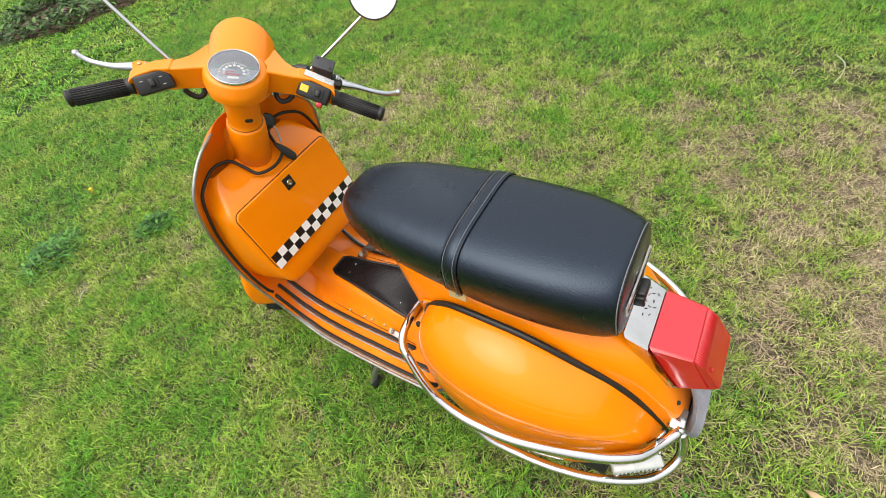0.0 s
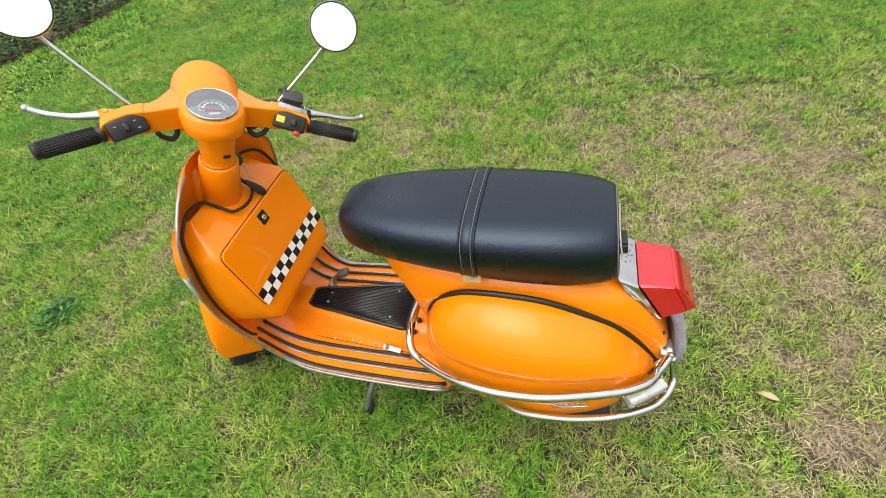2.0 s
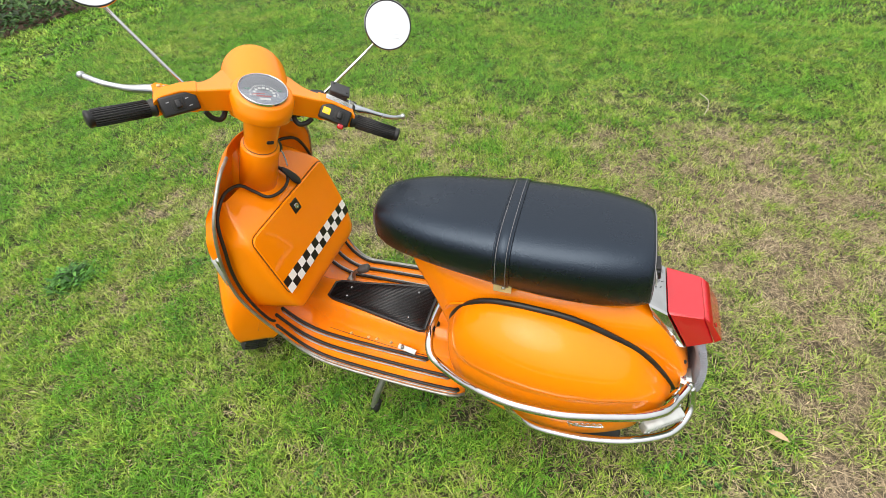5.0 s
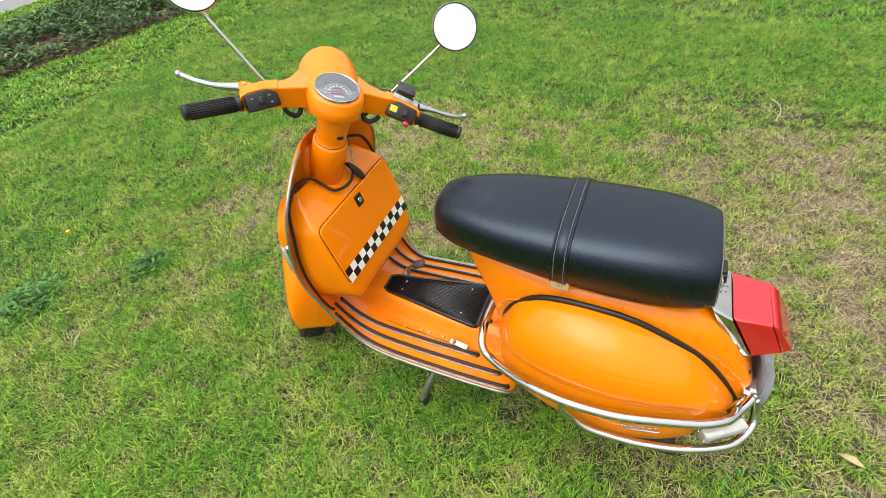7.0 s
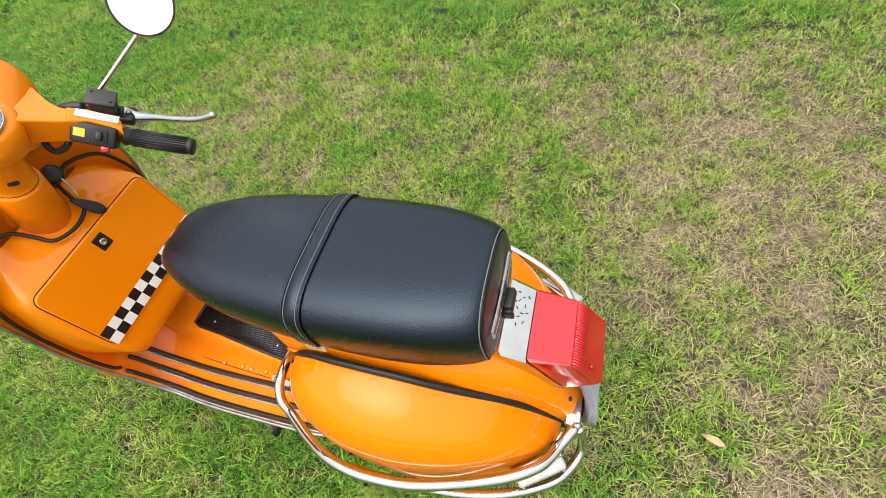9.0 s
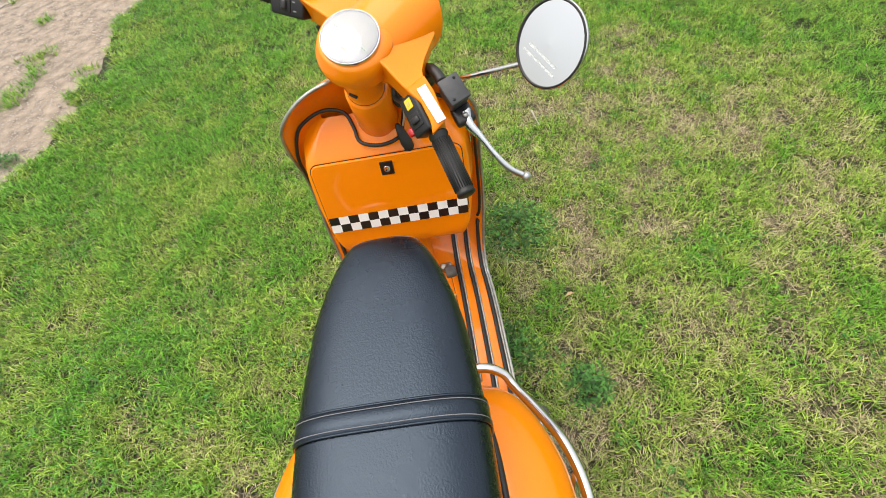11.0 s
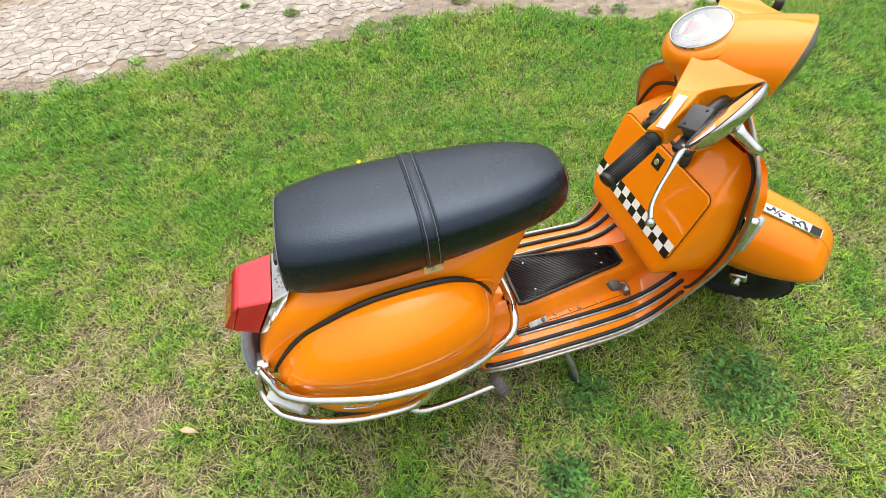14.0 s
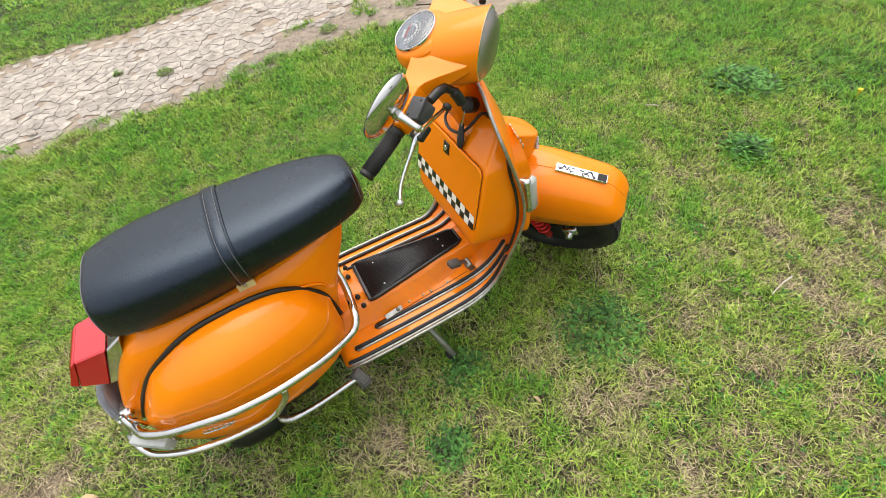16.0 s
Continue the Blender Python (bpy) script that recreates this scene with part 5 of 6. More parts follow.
LEAF = mat("dead_leaf", (0.50, 0.36, 0.21), 0.7, noise_scale=40.0, vary=0.2)


def height(x, y):
    return 0.012 * noise.noise((x * 0.9, y * 0.9, 3.1)) + 0.006 * noise.noise((x * 3.1, y * 3.1, 7.7))


def mesh_object(name, verts, faces, material, smooth=False, worn=None):
    me = bpy.data.meshes.new(name)
    me.from_pydata(verts, [], faces)
    if worn:
        me.attributes.new("worn", "FLOAT", "POINT").data.foreach_set("value", worn)
    me.materials.append(material)
    if smooth:
        for p in me.polygons:
            p.use_smooth = True
    return new(name, me)


def edge(x):
    t = min(max((x - 1.1) / 1.2, 0.0), 1.0)
    return 2.38 - 0.46 * t * t * (3 - 2 * t) + 0.10 * noise.noise((x * 1.3, 2.0, 0.0)) + 0.07 * noise.noise((x * 4.0, 9.0, 0.0))


def slab_edge(x):
    """Where the broken surface begins, behind a strip of dirt that widens to the front."""
    t, u = min(max((x + 0.3) / 1.5, 0.0), 1.0), min(max((x - 1.8) / 0.9, 0.0), 1.0)
    return 2.50 + 0.36 * t * t * (3 - 2 * t) + 0.42 * u * u * (3 - 2 * u) + 0.10 * noise.noise((x * 1.7, 6.0, 0.0))


def far_edge(x):
    return 4.38 + 0.14 * noise.noise((x * 1.1, 22.0, 0.0))


def dryness(x, y):
    """0 lush, 1 bare."""
    d = 0.255 + 0.22 * noise.noise((x * 0.8 + 3.0, y * 0.8, 1.0)) + 0.20 * noise.noise((x * 2.6, y * 2.6, 5.0)) + 0.40 * noise.noise((x * 7.5, y * 7.5, 9.0)) + 0.38 * noise.noise((x * 21.0, y * 21.0, 2.0))
    d += 0.42 * math.exp(-((x + 1.3) ** 2 + (y + 1.1) ** 2) / 1.2) + 0.26 * math.exp(-((x + 0.9) ** 2 + (y - 0.1) ** 2) / 0.35) - 0.12 * math.exp(-((x - 1.2) ** 2 + (y - 0.7) ** 2) / 0.8) - 0.07 * math.exp(-((x - 0.3) ** 2 + (y - 0.8) ** 2) / 0.5) + 0.20 * math.exp(-((x - 0.7) ** 2 + (y + 0.9) ** 2) / 0.5) + 0.20 * math.exp(-((x - 1.6) ** 2 + (y + 0.9) ** 2) / 0.6)
    d -= 0.18 * min(max((y - 0.5) / 0.9, 0.0), 1.0) + 0.42 * min(max((math.hypot(x + 0.3 if x < 0 else 0.75 * x + 0.3, y) - 1.7) / 1.1, 0.0), 1.0)
    d += 0.55 * max(0.0, 1 - abs(y - edge(x) - 0.05) / 0.22) + 0.40 * max(0.0, 1 - abs(y - far_edge(x)) / 1.2)
    return min(max(d, 0.0), 1.0)


def steps(lo, a, b, hi, far):
    """Grid lines: fine from a to b, wider out to lo and hi."""
    out, v = [-q for q in far[::-1] if -q < lo], lo
    while v < hi:
        out.append(v)
        v += 0.04 if a - 0.02 < v < b else 0.14
    return out + [q for q in far if q > v]


axis_x = steps(-7.0, -2.0, 2.8, 11.2, [12, 16, 25, 60, 150, 400])
axis_y = steps(-9.0, -2.2, 2.8, 7.2, [8, 10, 14, 25, 60, 150, 400])
verts = []
for y in axis_y:
    for x in axis_x:
        sunk = edge(x) + 0.12 < y < far_edge(x) and abs(x) < 60
        verts.append((x, y, -0.03 if sunk else max(height(x, y), -0.004) if y > 1.4 else height(x, y) if abs(x) < 13 and y > -10 else 0.0))
W = len(axis_x)
faces = [(j * W + i, j * W + i + 1, (j + 1) * W + i + 1, (j + 1) * W + i) for j in range(len(axis_y) - 1) for i in range(W - 1)]
tagged(mesh_object("ground", verts, faces, GROUND, True, [dryness(v[0], v[1]) for v in verts]), "lawn soil and thatch under the grass", "ground", kind="structure")


class Blades:
    """Grass blades gathered into one mesh."""

    def __init__(self, seed):
        self.rng, self.v, self.f, self.worn = random.Random(seed), [], [], []

    def blade(self, x, y, z, h, w, lean, b, mid, d=0.3):
        """One blade leaning towards b."""
        a = b + 1.57 + self.rng.uniform(-0.7, 0.7)
        cx, cy = w * math.cos(a), w * math.sin(a)
        lx, ly = lean * h * math.cos(b), lean * h * math.sin(b)
        i = len(self.v)
        up = h / math.sqrt(1 + 0.6 * lean * lean)
        if mid:
            self.v += [(x - cx, y - cy, z), (x + cx, y + cy, z), (x - cx * 0.85 + lx * 0.3, y - cy * 0.85 + ly * 0.3, z + up * 0.72), (x + cx * 0.85 + lx * 0.3, y + cy * 0.85 + ly * 0.3, z + up * 0.72),
                       (x + lx * 0.95, y + ly * 0.95, z + up * (1.0 - 0.2 * lean))]
            self.f += [(i, i + 1, i + 3, i + 2), (i + 2, i + 3, i + 4)]
        else:
            self.v += [(x - cx, y - cy, z), (x + cx, y + cy, z), (x + lx, y + ly, z + up)]
            self.f += [(i, i + 1, i + 2)]
        self.worn += [d] * (len(self.v) - i)

    def tufts(self, x0, x1, y0, y1, per_m2, h, w, mid=True, keep=None, size=0.014, count=9, spread=1.0):
        """Small tufts whose blades fan outwards, wide where spread is large."""
        r = self.rng
        for _ in range(int((x1 - x0) * (y1 - y0) * per_m2 / count)):
            x, y = r.uniform(x0, x1), r.uniform(y0, y1)
            if keep and not keep(x, y):
                continue
            d = dryness(x, y)
            if r.random() < d * 0.95 - 0.04:
                continue
            z, k, sway = height(x, y), (1.2 - 0.55 * d) * r.uniform(0.65, 1.3), r.uniform(0, 6.283)
            for _ in range(r.randint(count - 4, count + 4)):
                b, q = r.uniform(0, 6.283), size * math.sqrt(r.random())
                lean = spread * (0.25 + 0.7 * q / size + r.uniform(0, 0.5))
                dx, dy = math.cos(b) + 0.5 * math.cos(sway), math.sin(b) + 0.5 * math.sin(sway)
                self.blade(x + q * math.cos(b), y + q * math.sin(b), z - 0.002, h * k * r.uniform(0.6, 1.25), w * r.uniform(0.7, 1.3), lean, math.atan2(dy, dx), mid and r.random() < 0.5, d)

    def straw(self, x0, x1, y0, y1, per_m2, h, w, keep=None):
        """Dead blades lying about, most where the lawn is bare."""
        r = self.rng
        for _ in range(int((x1 - x0) * (y1 - y0) * per_m2)):
            x, y = r.uniform(x0, x1), r.uniform(y0, y1)
            d = dryness(x, y)
            if (keep and not keep(x, y)) or r.random() > d * d * 0.9 + 0.16:
                continue
            self.blade(x, y, height(x, y) + r.uniform(0.001, 0.012), h * r.uniform(0.2, 0.5), w * r.uniform(0.6, 1.2), r.uniform(2.5, 6.0), r.uniform(0, 6.283), False)


def bed_rim(x, y):
    """Below 1 inside the oval bed."""
    return ((x - 7.0) / 1.36) ** 2 + ((y + 4.2) / 2.95) ** 2 + 0.16 * noise.noise((x * 1.3, y * 1.3, 4.0))


def mound(x, y):
    return 0.09 * max(0.0, 1 - bed_rim(x, y))


def bed(x, y):
    """Inside the mulch bed."""
    return bed_rim(x, y) < 1.0


def lawn(x, y):
    return y < edge(x) + 0.10 + 0.16 * noise.noise((x * 7.0, y * 7.0, 12.0)) and not bed(x, y)


def margin(x, y):
    """Scattered tufts on the dirt beside the drive."""
    return edge(x) < y < slab_edge(x) + 0.25 and noise.noise((x * 3.4, y * 3.4, 40.0)) > 0.27
g = Blades(11)
g.tufts(-1.2, 2.0, -1.5, 1.4, 36000, 0.035, 0.0016, True, lawn, 0.013, 9, 1.0)
for box in ((-1.8, -1.2, -1.9, 1.7), (2.0, 2.6, -1.9, 1.7), (-1.2, 2.0, -1.9, -1.5), (-1.2, 2.0, 1.4, 1.7)):
    g.tufts(*box, 27000, 0.033, 0.0017, True, lawn, 0.013, 9, 1.0)
g.tufts(-3.2, -1.8, -3.5, 2.7, 21000, 0.030, 0.0020, False, lawn, 0.014, 9, 1.2)
g.tufts(2.6, 4.6, -3.5, 2.7, 21000, 0.030, 0.0020, False, lawn, 0.015, 9, 1.2)
g.tufts(-1.8, 2.6, 1.7, 2.7, 20000, 0.042, 0.0020, True, lawn)
g.tufts(-1.8, 2.6, -3.5, -1.9, 26000, 0.028, 0.0017, False, lawn, 0.014, 9, 1.2)
g.tufts(-1.8, 4.6, 1.9, 3.3, 7000, 0.036, 0.0020, True, margin)
g.tufts(-3.2, 4.6, -8.0, -3.5, 8500, 0.033, 0.0029, False, lawn, 0.022, 8, 1.2)
g.tufts(4.6, 9.75, -8.0, 2.7, 4400, 0.036, 0.0064, False, lawn, 0.032, 8, 1.4)
g.tufts(-5.2, -3.2, -8.0, 2.7, 5200, 0.036, 0.0064, False, lawn, 0.028, 8, 1.4)
g.tufts(-9.0, -5.2, -8.0, 2.7, 2200, 0.044, 0.0100, False, lawn, 0.036, 8, 1.4)
g.tufts(-9.0, 9.75, -12.0, -8.0, 1800, 0.044, 0.0100, False, lawn, 0.036, 8, 1.4)
g.tufts(-4.0, 6.0, 4.1, 6.0, 7500, 0.032, 0.0028, False, lambda x, y: y > far_edge(x) - 0.1, 0.022, 8, 1.2)
g.tufts(-9.0, 9.75, 6.0, 8.5, 1800, 0.042, 0.0100, False, None, 0.034, 8, 1.4)
tagged(mesh_object("grass", g.v, g.f, GRASS, False, g.worn), "patchy green lawn grass with worn spots", "grass", kind="stuff")
g = Blades(12)
g.straw(-1.8, 2.6, -1.9, 1.9, 24000, 0.030, 0.0011, lawn)
g.straw(-2.6, -1.8, -2.2, 1.0, 9000, 0.033, 0.0014, lawn)
g.straw(-3.4, 4.6, -4.5, 2.7, 3200, 0.036, 0.0016, lawn)
tagged(mesh_object("dry_grass", g.v, g.f, DRY, False, g.worn), "straw-coloured dead grass lying in the lawn", "grass", kind="stuff")

# clover among the grass, in loose patches
rng = random.Random(21)
kv, kf = [], []
for _ in range(70000):
    x, y = rng.uniform(-3.2, 4.2), rng.uniform(-4.2, 2.2)
    if not lawn(x, y) or noise.noise((x * 1.5, y * 1.5, 60.0)) + 0.8 * noise.noise((x * 6.0, y * 6.0, 61.0)) < 0.22 or dryness(x, y) > 0.45:
        continue
    a, z, s_, tip = rng.uniform(0, 6.283), height(x, y) + rng.uniform(0.010, 0.030), rng.uniform(0.004, 0.0075), rng.uniform(-0.5, 0.5)
    for k in range(3):
        b, o = a + 2.094 * k, len(kv)
        ux, uy = math.cos(b), math.sin(b)
        rise_ = 0.25 * s_ + tip * s_ * math.cos(b)
        kv += [(x, y, z), (x + s_ * (0.7 * ux - 0.6 * uy), y + s_ * (0.7 * uy + 0.6 * ux), z + rise_), (x + 1.3 * s_ * ux, y + 1.3 * s_ * uy, z + 1.2 * rise_), (x + s_ * (0.7 * ux + 0.6 * uy), y + s_ * (0.7 * uy - 0.6 * ux), z + rise_)]
        kf.append((o, o + 1, o + 2, o + 3))
tagged(mesh_object("clover", kv, kf, CLOVER), "low dark green clover in patches among the grass", "clover", kind="stuff")

# cracked drive
tagged(mesh_object("drive_bed", [(x, y, z) for y, z in ((1.5, -0.012), (2.3, -0.008), (4.3, -0.006), (4.8, -0.02)) for x in (-14, 14)], [(2 * k, 2 * k + 1, 2 * k + 3, 2 * k + 2) for k in range(3)], BED), "brown dirt under the broken drive", "dirt", kind="structure")
drive = tagged(new("cracked_drive"), "old pale asphalt drive broken into cracked pieces", "driveway", kind="structure")
rng = random.Random(5)
CELL = 0.078
seeds = {}


def seed_at(i, j):
    """A jittered point of the crack net."""
    if (i, j) not in seeds:
        k = random.Random(i * 7919 + j * 104729)
        seeds[i, j] = ((i + 0.5 * (j % 2) + k.uniform(-0.46, 0.46)) * CELL, (j + k.uniform(-0.46, 0.46)) * CELL * 0.92)
    return seeds[i, j]


def crack_cell(i, j):
    """The region nearer to this point than to its neighbours."""
    sx, sy = seed_at(i, j)
    poly = [(sx - 0.3, sy - 0.3), (sx + 0.3, sy - 0.3), (sx + 0.3, sy + 0.3), (sx - 0.3, sy + 0.3)]
    for di in range(-2, 3):
        for dj in range(-2, 3):
            if not (di or dj):
                continue
            qx, qy = seed_at(i + di, j + dj)
            nx, ny = qx - sx, qy - sy
            c = (nx * (qx + sx) + ny * (qy + sy)) / 2
            out = []
            for (ax, ay), (bx, by) in zip(poly, poly[1:] + poly[:1]):
                da, db = nx * ax + ny * ay - c, nx * bx + ny * by - c
                if da <= 0:
                    out.append((ax, ay))
                if da * db < 0:
                    t = da / (da - db)
                    out.append((ax + (bx - ax) * t, ay + (by - ay) * t))
            poly = out
    return poly


rest_v, rest_f, near = [], [], 0
for r in range(int(2.3 / CELL / 0.92), int(4.75 / CELL / 0.92)):
    for c in range(int(-6.5 / CELL), int(7.0 / CELL)):
        rough = []
        cell = crack_cell(c, r)
        for (ax, ay), (bx, by) in zip(cell, cell[1:] + cell[:1]):
            ln = math.hypot(bx - ax, by - ay)
            # ragged edges, the same for both neighbours
            k = 0.16 * ln * noise.noise(((ax + bx) * 40, (ay + by) * 40, 2.0))
            rough.append((ax, ay))
            if ln > 0.02:
                sgn = 1 if (ax, ay) < (bx, by) else -1
                rough.append(((ax + bx) / 2 - sgn * k * (by - ay) / ln, (ay + by) / 2 + sgn * k * (bx - ax) / ln))
        poly = rough
        n = len(poly)
        cx, cy = sum(p[0] for p in poly) / n, sum(p[1] for p in poly) / n
        inside = min(cy - slab_edge(cx), far_edge(cx) - 0.1 - cy) - max(0.0, 0.25 * noise.noise((cx * 1.1, cy * 1.1, 31.0)))
        if n < 3 or inside < 0 or (inside < 0.30 and rng.random() > (inside / 0.30) ** 0.7) or noise.noise((cx * 2.3, cy * 2.3, 17.0)) > 0.56 or rng.random() < 0.02:
            continue
        z = rng.uniform(-0.003, 0.003)
        gap = rng.uniform(0.0005, 0.0032)
        tilt = rng.uniform(-0.03, 0.03)
        top, low = [], []
        for x, y in poly:
            d = math.hypot(x - cx, y - cy)
            k = max(0.2, 1 - gap / max(d, 0.01))
            low.append((cx + (x - cx) * k, cy + (y - cy) * k, -0.012))
            k -= 0.018
            top.append((cx + (x - cx) * k, cy + (y - cy) * k, z + tilt * (x - cx)))
        v = low + top + [(cx, cy, z + 0.002)]
        f = [(q, (q + 1) % n, n + (q + 1) % n, n + q) for q in range(n)] + [(n + q, n + (q + 1) % n, 2 * n) for q in range(n)]
        if cy < 3.05 and -1.45 < cx < 2.2 and near < 298:
            near += 1
            mesh_object("asphalt_piece", v, f, SLAB).parent = drive
        else:
            o = len(rest_v)
            rest_v += v
            rest_f += [tuple(q + o for q in t) for t in f]
ob = mesh_object("far_asphalt_pieces", rest_v, rest_f, SLAB)
ob.parent = drive
tagged(ob, kind="stuff")

# gravel along the drive's edges
rng = random.Random(8)
gv, gf = [], []
for _ in range(42000):
    x = rng.uniform(-4.5, 4.6)
    if rng.random() < 0.6:
        y = rng.uniform(edge(x) - 0.03, slab_edge(x) + 0.15)
    else:
        y = rng.uniform(edge(x), far_edge(x))
    s = rng.uniform(0.002, 0.0065) * (2.2 if rng.random() < 0.03 else 1)
    z, o = -0.006 + s * 0.4 + (0.008 if y > edge(x) + 0.25 else 0.0), len(gv)
    a = rng.uniform(0, 6.28)
    p = [(s, 0, 0), (0.3 * s, s * 0.9, 0.1 * s), (-0.9 * s, 0.4 * s, 0), (-0.4 * s, -0.9 * s, 0.1 * s), (0.1 * s, 0, 0.7 * s)]
    gv += [(x + u * math.cos(a) - v_ * math.sin(a), y + u * math.sin(a) + v_ * math.cos(a), z + w_) for u, v_, w_ in p]
    gf += [tuple(o + q for q in t) for t in ((0, 1, 4), (1, 2, 4), (2, 3, 4), (3, 0, 4))]
tagged(mesh_object("gravel", gv, gf, STONE), "small pale stones along the broken drive", "gravel", kind="stuff")

# mulch bed and road, far off
rng = random.Random(3)
mv = []
xs, ys = [5.0 + 0.15 * i for i in range(32)], [-9.0 + 0.15 * i for i in range(60)]
mv = [(x, y, (mound(x, y) + 0.012 + 0.025 * noise.noise((x * 4, y * 4, 0)) if bed(x, y) else -0.05)) for y in ys for x in xs]
mf = [(j * 32 + i, j * 32 + i + 1, (j + 1) * 32 + i + 1, (j + 1) * 32 + i) for j in range(59) for i in range(31)]
tagged(mesh_object("mulch_bed", mv, mf, MULCH, True), "dark brown mulch bed with low weeds", "garden bed", kind="structure")
cv, cf = [], []
for _ in range(5000):
    x, y = rng.uniform(5.2, 9.4), rng.uniform(-8.5, -0.7)
    if not bed(x, y):
        continue
    s, a, o = rng.uniform(0.02, 0.06), rng.uniform(0, 6.28), len(cv)
    z = mound(x, y) + 0.02
    t = rng.uniform(-0.4, 0.4)
    q = [(s, 0.2 * s), (-s, 0.25 * s), (-s, -0.2 * s), (s, -0.25 * s)]
    low = [(x + u * math.cos(a) - w_ * math.sin(a), y + u * math.sin(a) + w_ * math.cos(a), z + t * u - 0.006) for u, w_ in q]
    cv += low + [(u, w_, z_ + 0.008) for u, w_, z_ in low]
    cf += [tuple(o + k for k in f) for f in ((4, 5, 6, 7), (0, 1, 5, 4), (1, 2, 6, 5), (2, 3, 7, 6), (3, 0, 4, 7))]
tagged(mesh_object("mulch_chips", cv, cf, MULCH), "dark wood chips", "mulch", kind="stuff")
sv, sf = [], []
for _ in range(38000):
    x, y = rng.uniform(5.2, 9.4), rng.uniform(-8.5, -0.7)
    if bed_rim(x, y) > 1.06 or noise.noise((x * 1.6, y * 1.6, 8.0)) < -0.62 + 0.70 * math.exp(-((x - 6.85) ** 2 + (y + 2.05) ** 2) / 0.35):
        continue
    a, el, ln, o = rng.uniform(0, 6.28), rng.uniform(0.0, 1.2), rng.uniform(0.04, 0.09), len(sv)
    z = mound(x, y) + rng.uniform(0.0, 0.13)
    ux, uy, w = math.cos(a), math.sin(a), ln * 0.28
    sv += [(x, y, z), (x + ux * ln * 0.5 - uy * w, y + uy * ln * 0.5 + ux * w, z + el * ln * 0.4), (x + ux * ln, y + uy * ln, z + el * ln * 0.6), (x + ux * ln * 0.5 + uy * w, y + uy * ln * 0.5 - ux * w, z + el * ln * 0.4)]
    sf += [(o, o + 1, o + 2, o + 3)]
tagged(mesh_object("ground_cover", sv, sf, COVER), "low dark green ground-cover plants in the bed", "plants", kind="stuff")
tagged(mesh_object("road", [(9.75, -40, 0.012), (17, -40, 0.012), (17, 12, 0.012), (9.75, 12, 0.012)], [(0, 1, 2, 3)], ASPHALT), "grey asphalt road beyond the lawn", "road", kind="structure")
tagged(mesh_object("road_marking", [(10.85, -40, 0.016), (11.05, -40, 0.016), (11.05, 12, 0.016), (10.85, 12, 0.016)], [(0, 1, 2, 3)], mat("road_paint", (0.7, 0.7, 0.68), 0.8, noise_scale=6.0, vary=0.15)), "worn white line painted on the road", "road marking", kind="structure")

# weeds: rosettes of broad leaves
def weed(seed, size, n, broad=1.0, material=WEED):
    r = random.Random(seed)
    v, f = [], []
    for k in range(int(2.4 * n)):
        rad = size * math.sqrt(r.random())
        a = r.uniform(0, 6.283)
        bx, by = rad * math.cos(a) * 0.8, rad * math.sin(a) * 0.8
        d, el, ln, wd = r.uniform(0, 6.283), r.uniform(0.2, 1.2), broad * r.uniform(0.011, 0.024), broad * r.uniform(0.0024, 0.0046)
        bz = r.uniform(0.005, 0.05) * (1.2 - rad / size)
        o = len(v)
        for t, w in ((0, 0.15), (0.35, 0.9), (0.7, 0.8), (1.0, 0.05)):
            px, py, pz = bx + ln * t * math.cos(d), by + ln * t * math.sin(d), bz + ln * (t * el - 0.5 * t * t * el)
            v += [(px - wd * w * math.sin(d), py + wd * w * math.cos(d), pz), (px + wd * w * math.sin(d), py - wd * w * math.cos(d), pz)]
        f += [(o + 2 * q, o + 2 * q + 1, o + 2 * q + 3, o + 2 * q + 2) for q in range(3)]
    return tagged(mesh_object("weed_clump", v, f, material), "low dark green broad-leaved weed in the lawn" if material is WEED else "low light green weed growing through the drive", "weed", "weeds in the lawn")


for k, (x, y, s, n) in enumerate(((2.12, 0.0, 0.12, 130), (2.52, 0.37, 0.20, 330), (0.97, -0.37, 0.20, 620), (0.50, -0.27, 0.11, 260), (0.34, -0.46, 0.09, 170), (-0.26, 3.03, 0.07, 120), (0.99, 2.77, 0.09, 150), (0.85, 2.51, 0.09, 130), (0.51, 2.60, 0.10, 150), (0.25, 2.60, 0.09, 120), (1.52, 2.24, 0.08, 110), (1.83, 2.26, 0.06, 80), (1.98, 2.20, 0.07, 90), (-0.6, 3.3, 0.04, 60))):
    weed(40 + k, s, n, 2.0 if k < 2 else 1.0, VERGE if y > 2.2 else WEED).location = (x, y, height(x, y) if y < 2.4 else 0.0)


def dead_leaf(x, y, ln, turn):
    v = []
    for t, w in ((0, 0.05), (0.3, 0.8), (0.6, 1.0), (0.85, 0.6), (1.0, 0.02)):
        for s in (-1, 0, 1):
            v.append(((t - 0.5) * ln, s * w * ln * 0.16, 0.006 * abs(s) + 0.010 * math.sin(3.1 * t)))
    f = [(3 * q + k, 3 * q + k + 1, 3 * q + k + 4, 3 * q + k + 3) for q in range(4) for k in range(2)]
    ob = tagged(mesh_object("dead_leaf", v, f, LEAF, True), "dry tan leaf lying on the grass", "leaf", "fallen leaves")
    ob.modifiers.new("thick", "SOLIDIFY").thickness = 0.0012
    ob.location, ob.rotation_euler = (x, y, height(x, y) + 0.028), (0.1, -0.1, turn)


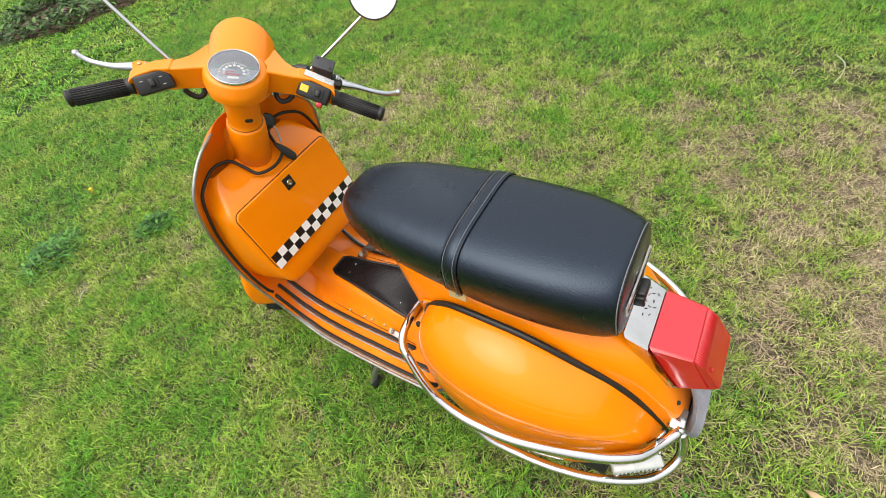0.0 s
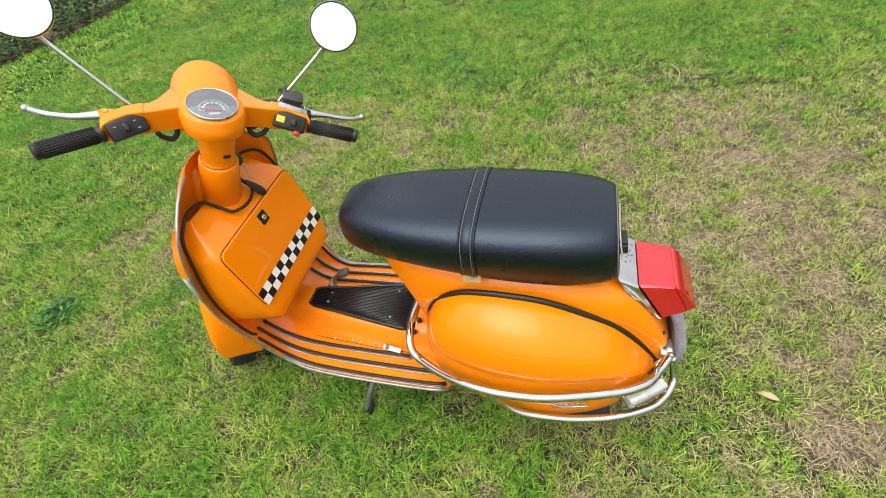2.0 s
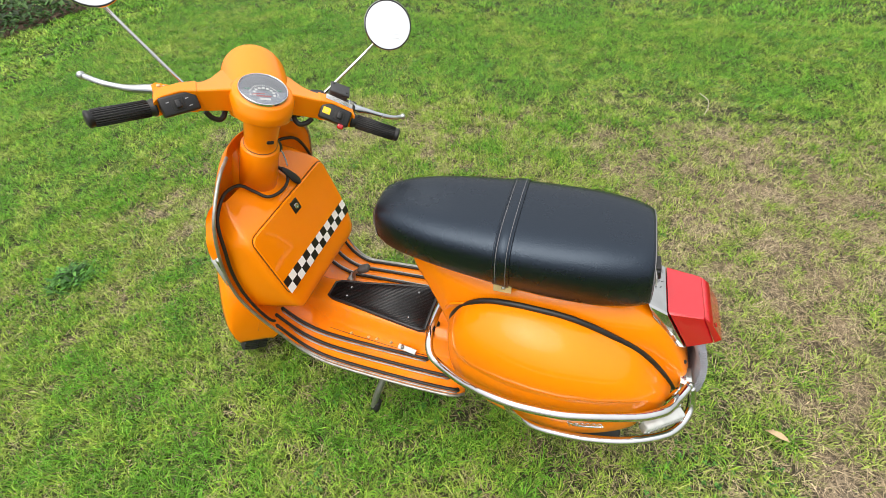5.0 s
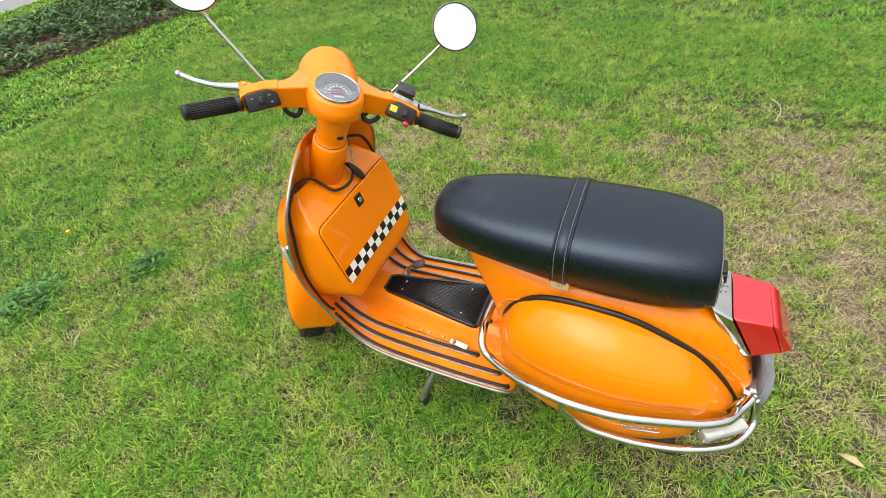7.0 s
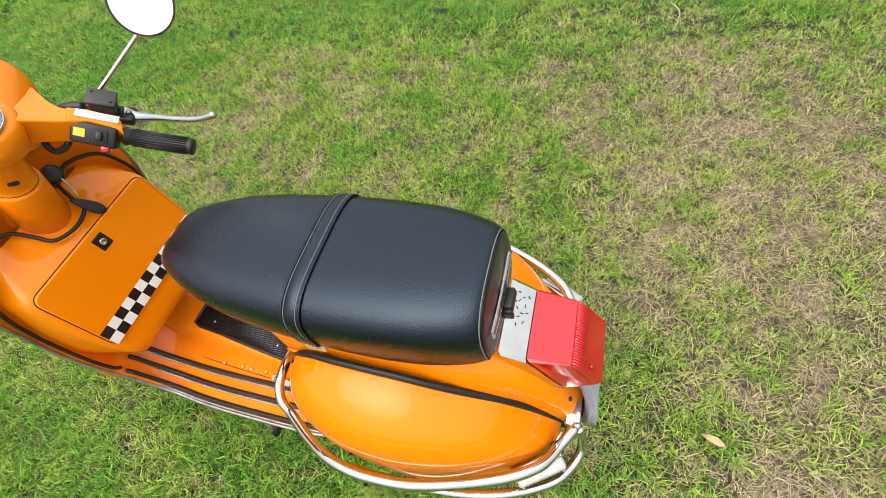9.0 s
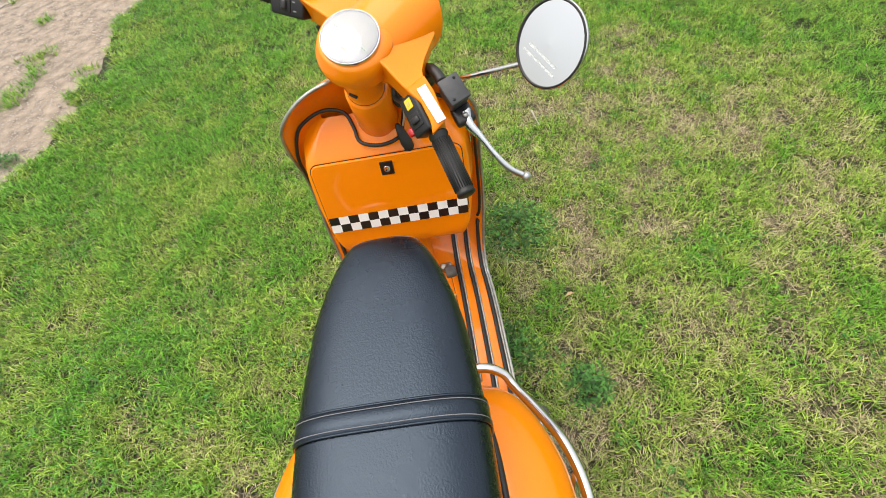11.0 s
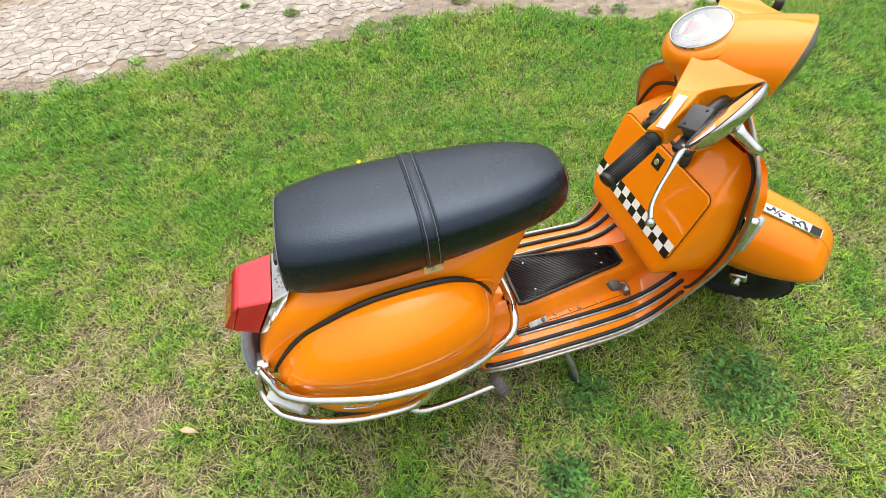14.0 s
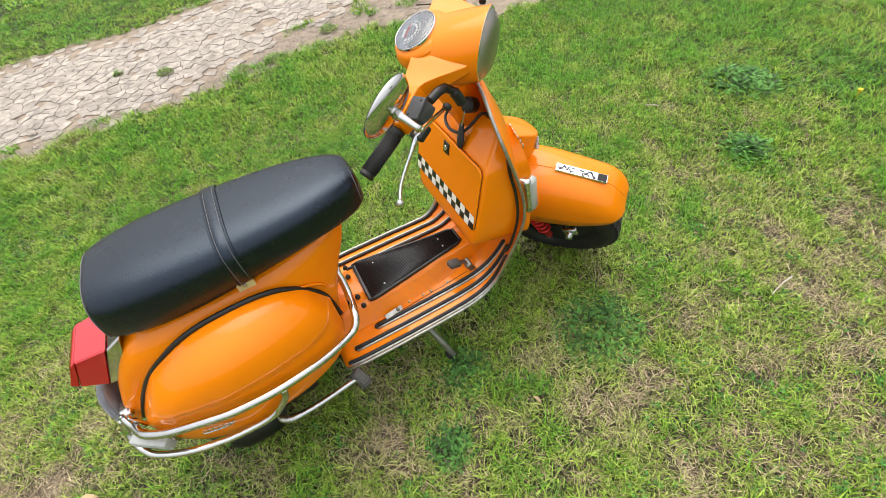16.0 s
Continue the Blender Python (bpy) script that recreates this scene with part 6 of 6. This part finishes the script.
dead_leaf(-0.722, -0.030, 0.062, 2.75)
dead_leaf(0.640, -0.482, 0.034, 1.9)
PALE = mat("bleached_wood", (0.45, 0.41, 0.34), 0.8, noise_scale=60.0, vary=0.15)
tw = part("twig", tube(curve([(-0.650, -2.16, 0.044), (-0.685, -2.07, 0.050), (-0.682, -1.99, 0.046), (-0.655, -1.90, 0.042)]), 0.0022, 6), PALE)
tagged(tw, "thin dry curled twig on the lawn", "twig")
DARKWOOD = mat("dark_bark", (0.06, 0.045, 0.035), 0.9, noise_scale=60.0, vary=0.3)
tagged(part("twig", tube(curve([(1.70, 2.63, 0.010), (1.75, 2.575, 0.014), (1.81, 2.535, 0.010)]), 0.006, 6), DARKWOOD), "dark broken twig on the drive", "twig")
for q in (((1.525, -0.585, 0.040), (1.58, -0.576, 0.046), (1.636, -0.572, 0.042)), ((1.985, 0.490, 0.046), (2.01, 0.463, 0.050), (2.03, 0.440, 0.045))):
    tagged(part("twig", tube(curve(q), [0.0022] * 9 + [0.0034] * 8, 6), PALE), "short bleached stick lying on the grass", "twig")


def rock(x, y, size, seed):
    r = random.Random(seed)
    bm = bmesh.new()
    bmesh.ops.create_icosphere(bm, subdivisions=2, radius=size)
    for v in bm.verts:
        v.co *= 0.85 + 0.3 * noise.noise(v.co * 30.0 + Vector((seed, 0, 0)))
        v.co.z = max(v.co.z * 0.6, -0.2 * size)
    ob = tagged(part("rock", bm, STONE, smooth=False), "small pale stone lying beside the drive", "stone", "loose stones")
    ob.location, ob.rotation_euler = (x, y, 0.004 + 0.2 * size), (0, 0, r.uniform(0, 6))


for k, (x, y, size) in enumerate(((-1.175, 2.779, 0.036), (-0.675, 2.729, 0.022), (-0.864, 3.096, 0.018))):
    rock(x, y, size, k + 3)


def flower(x, y):
    ob = tagged(part("dandelion", lathe([(0.0001, 0.006), (0.006, 0.007), (0.012, 0.004), (0.010, 0.0), (0.002, -0.02), (0.0015, -0.05)], None, 12), YELLOW), "small yellow flower in the grass", "flower", "yellow flowers")
    ob.location = (x, y, height(x, y) + 0.05)


for x, y in ((2.80, -0.03), (-0.025, 1.07)):
    flower(x, y)


# tree in the bed: only its dark foot shows, under a crown overhead
BARK = mat("dark_tree_bark", (0.035, 0.028, 0.022), 0.9, noise_scale=14.0, vary=0.4, bump=1.0, bump_scale=30)
CROWN = grass_material("tree_leaves", (0.03, 0.09, 0.015), (0.06, 0.14, 0.025), (0.14, 0.22, 0.05), 0.0, 0.4)


def tree(x, y):
    ob = new("tree")
    ob.location = (x, y, mound(x, y))
    r = random.Random(77)
    stem = [(0, 0, -0.05), (0.01, 0.0, 0.12), (0.03, 0.01, 0.5), (0.05, 0.03, 1.2), (0.03, 0.06, 2.0), (0.06, 0.05, 2.8)]
    line = curve(stem, 4)
    part("trunk", tube(line, [0.10 + 0.12 * max(0.0, 1 - p.z / 0.35) ** 2 + 0.06 * (1 - p.z / 2.8) for p in line], 14), BARK, ob, "dark rough bark")
    v, f = [], []
    for k in range(7):
        a, up = k * 0.9 + r.uniform(-0.3, 0.3), r.uniform(0.8, 1.6)
        base = Vector((0.05, 0.05, r.uniform(2.0, 2.75)))
        tip = base + Vector((1.3 * math.cos(a), 1.3 * math.sin(a), up))
        limb = curve([base, base.lerp(tip, 0.5) + Vector((0, 0, 0.12)), tip], 5)
        part("limb", tube(limb, [0.055 - 0.045 * i / (len(limb) - 1) for i in range(len(limb))], 8), BARK, ob)
        for _ in range(420):
            c = limb[r.randrange(3, len(limb))] + Vector((r.gauss(0, 0.30), r.gauss(0, 0.30), r.gauss(0.1, 0.24)))
            d, e, s, o = r.uniform(0, 6.28), r.uniform(-0.6, 0.6), r.uniform(0.05, 0.09), len(v)
            u, w = Vector((math.cos(d), math.sin(d), e)) * s, Vector((-math.sin(d), math.cos(d), r.uniform(-0.4, 0.4))) * s * 0.45
            v += [tuple(c), tuple(c + u * 0.5 + w), tuple(c + u), tuple(c + u * 0.5 - w)]
            f.append((o, o + 1, o + 2, o + 3))
    mesh_object("crown", v, f, CROWN).parent = ob
    return tagged(ob, "tree with a dark trunk growing in the bed", "tree")


tree(7.45, -4.99)
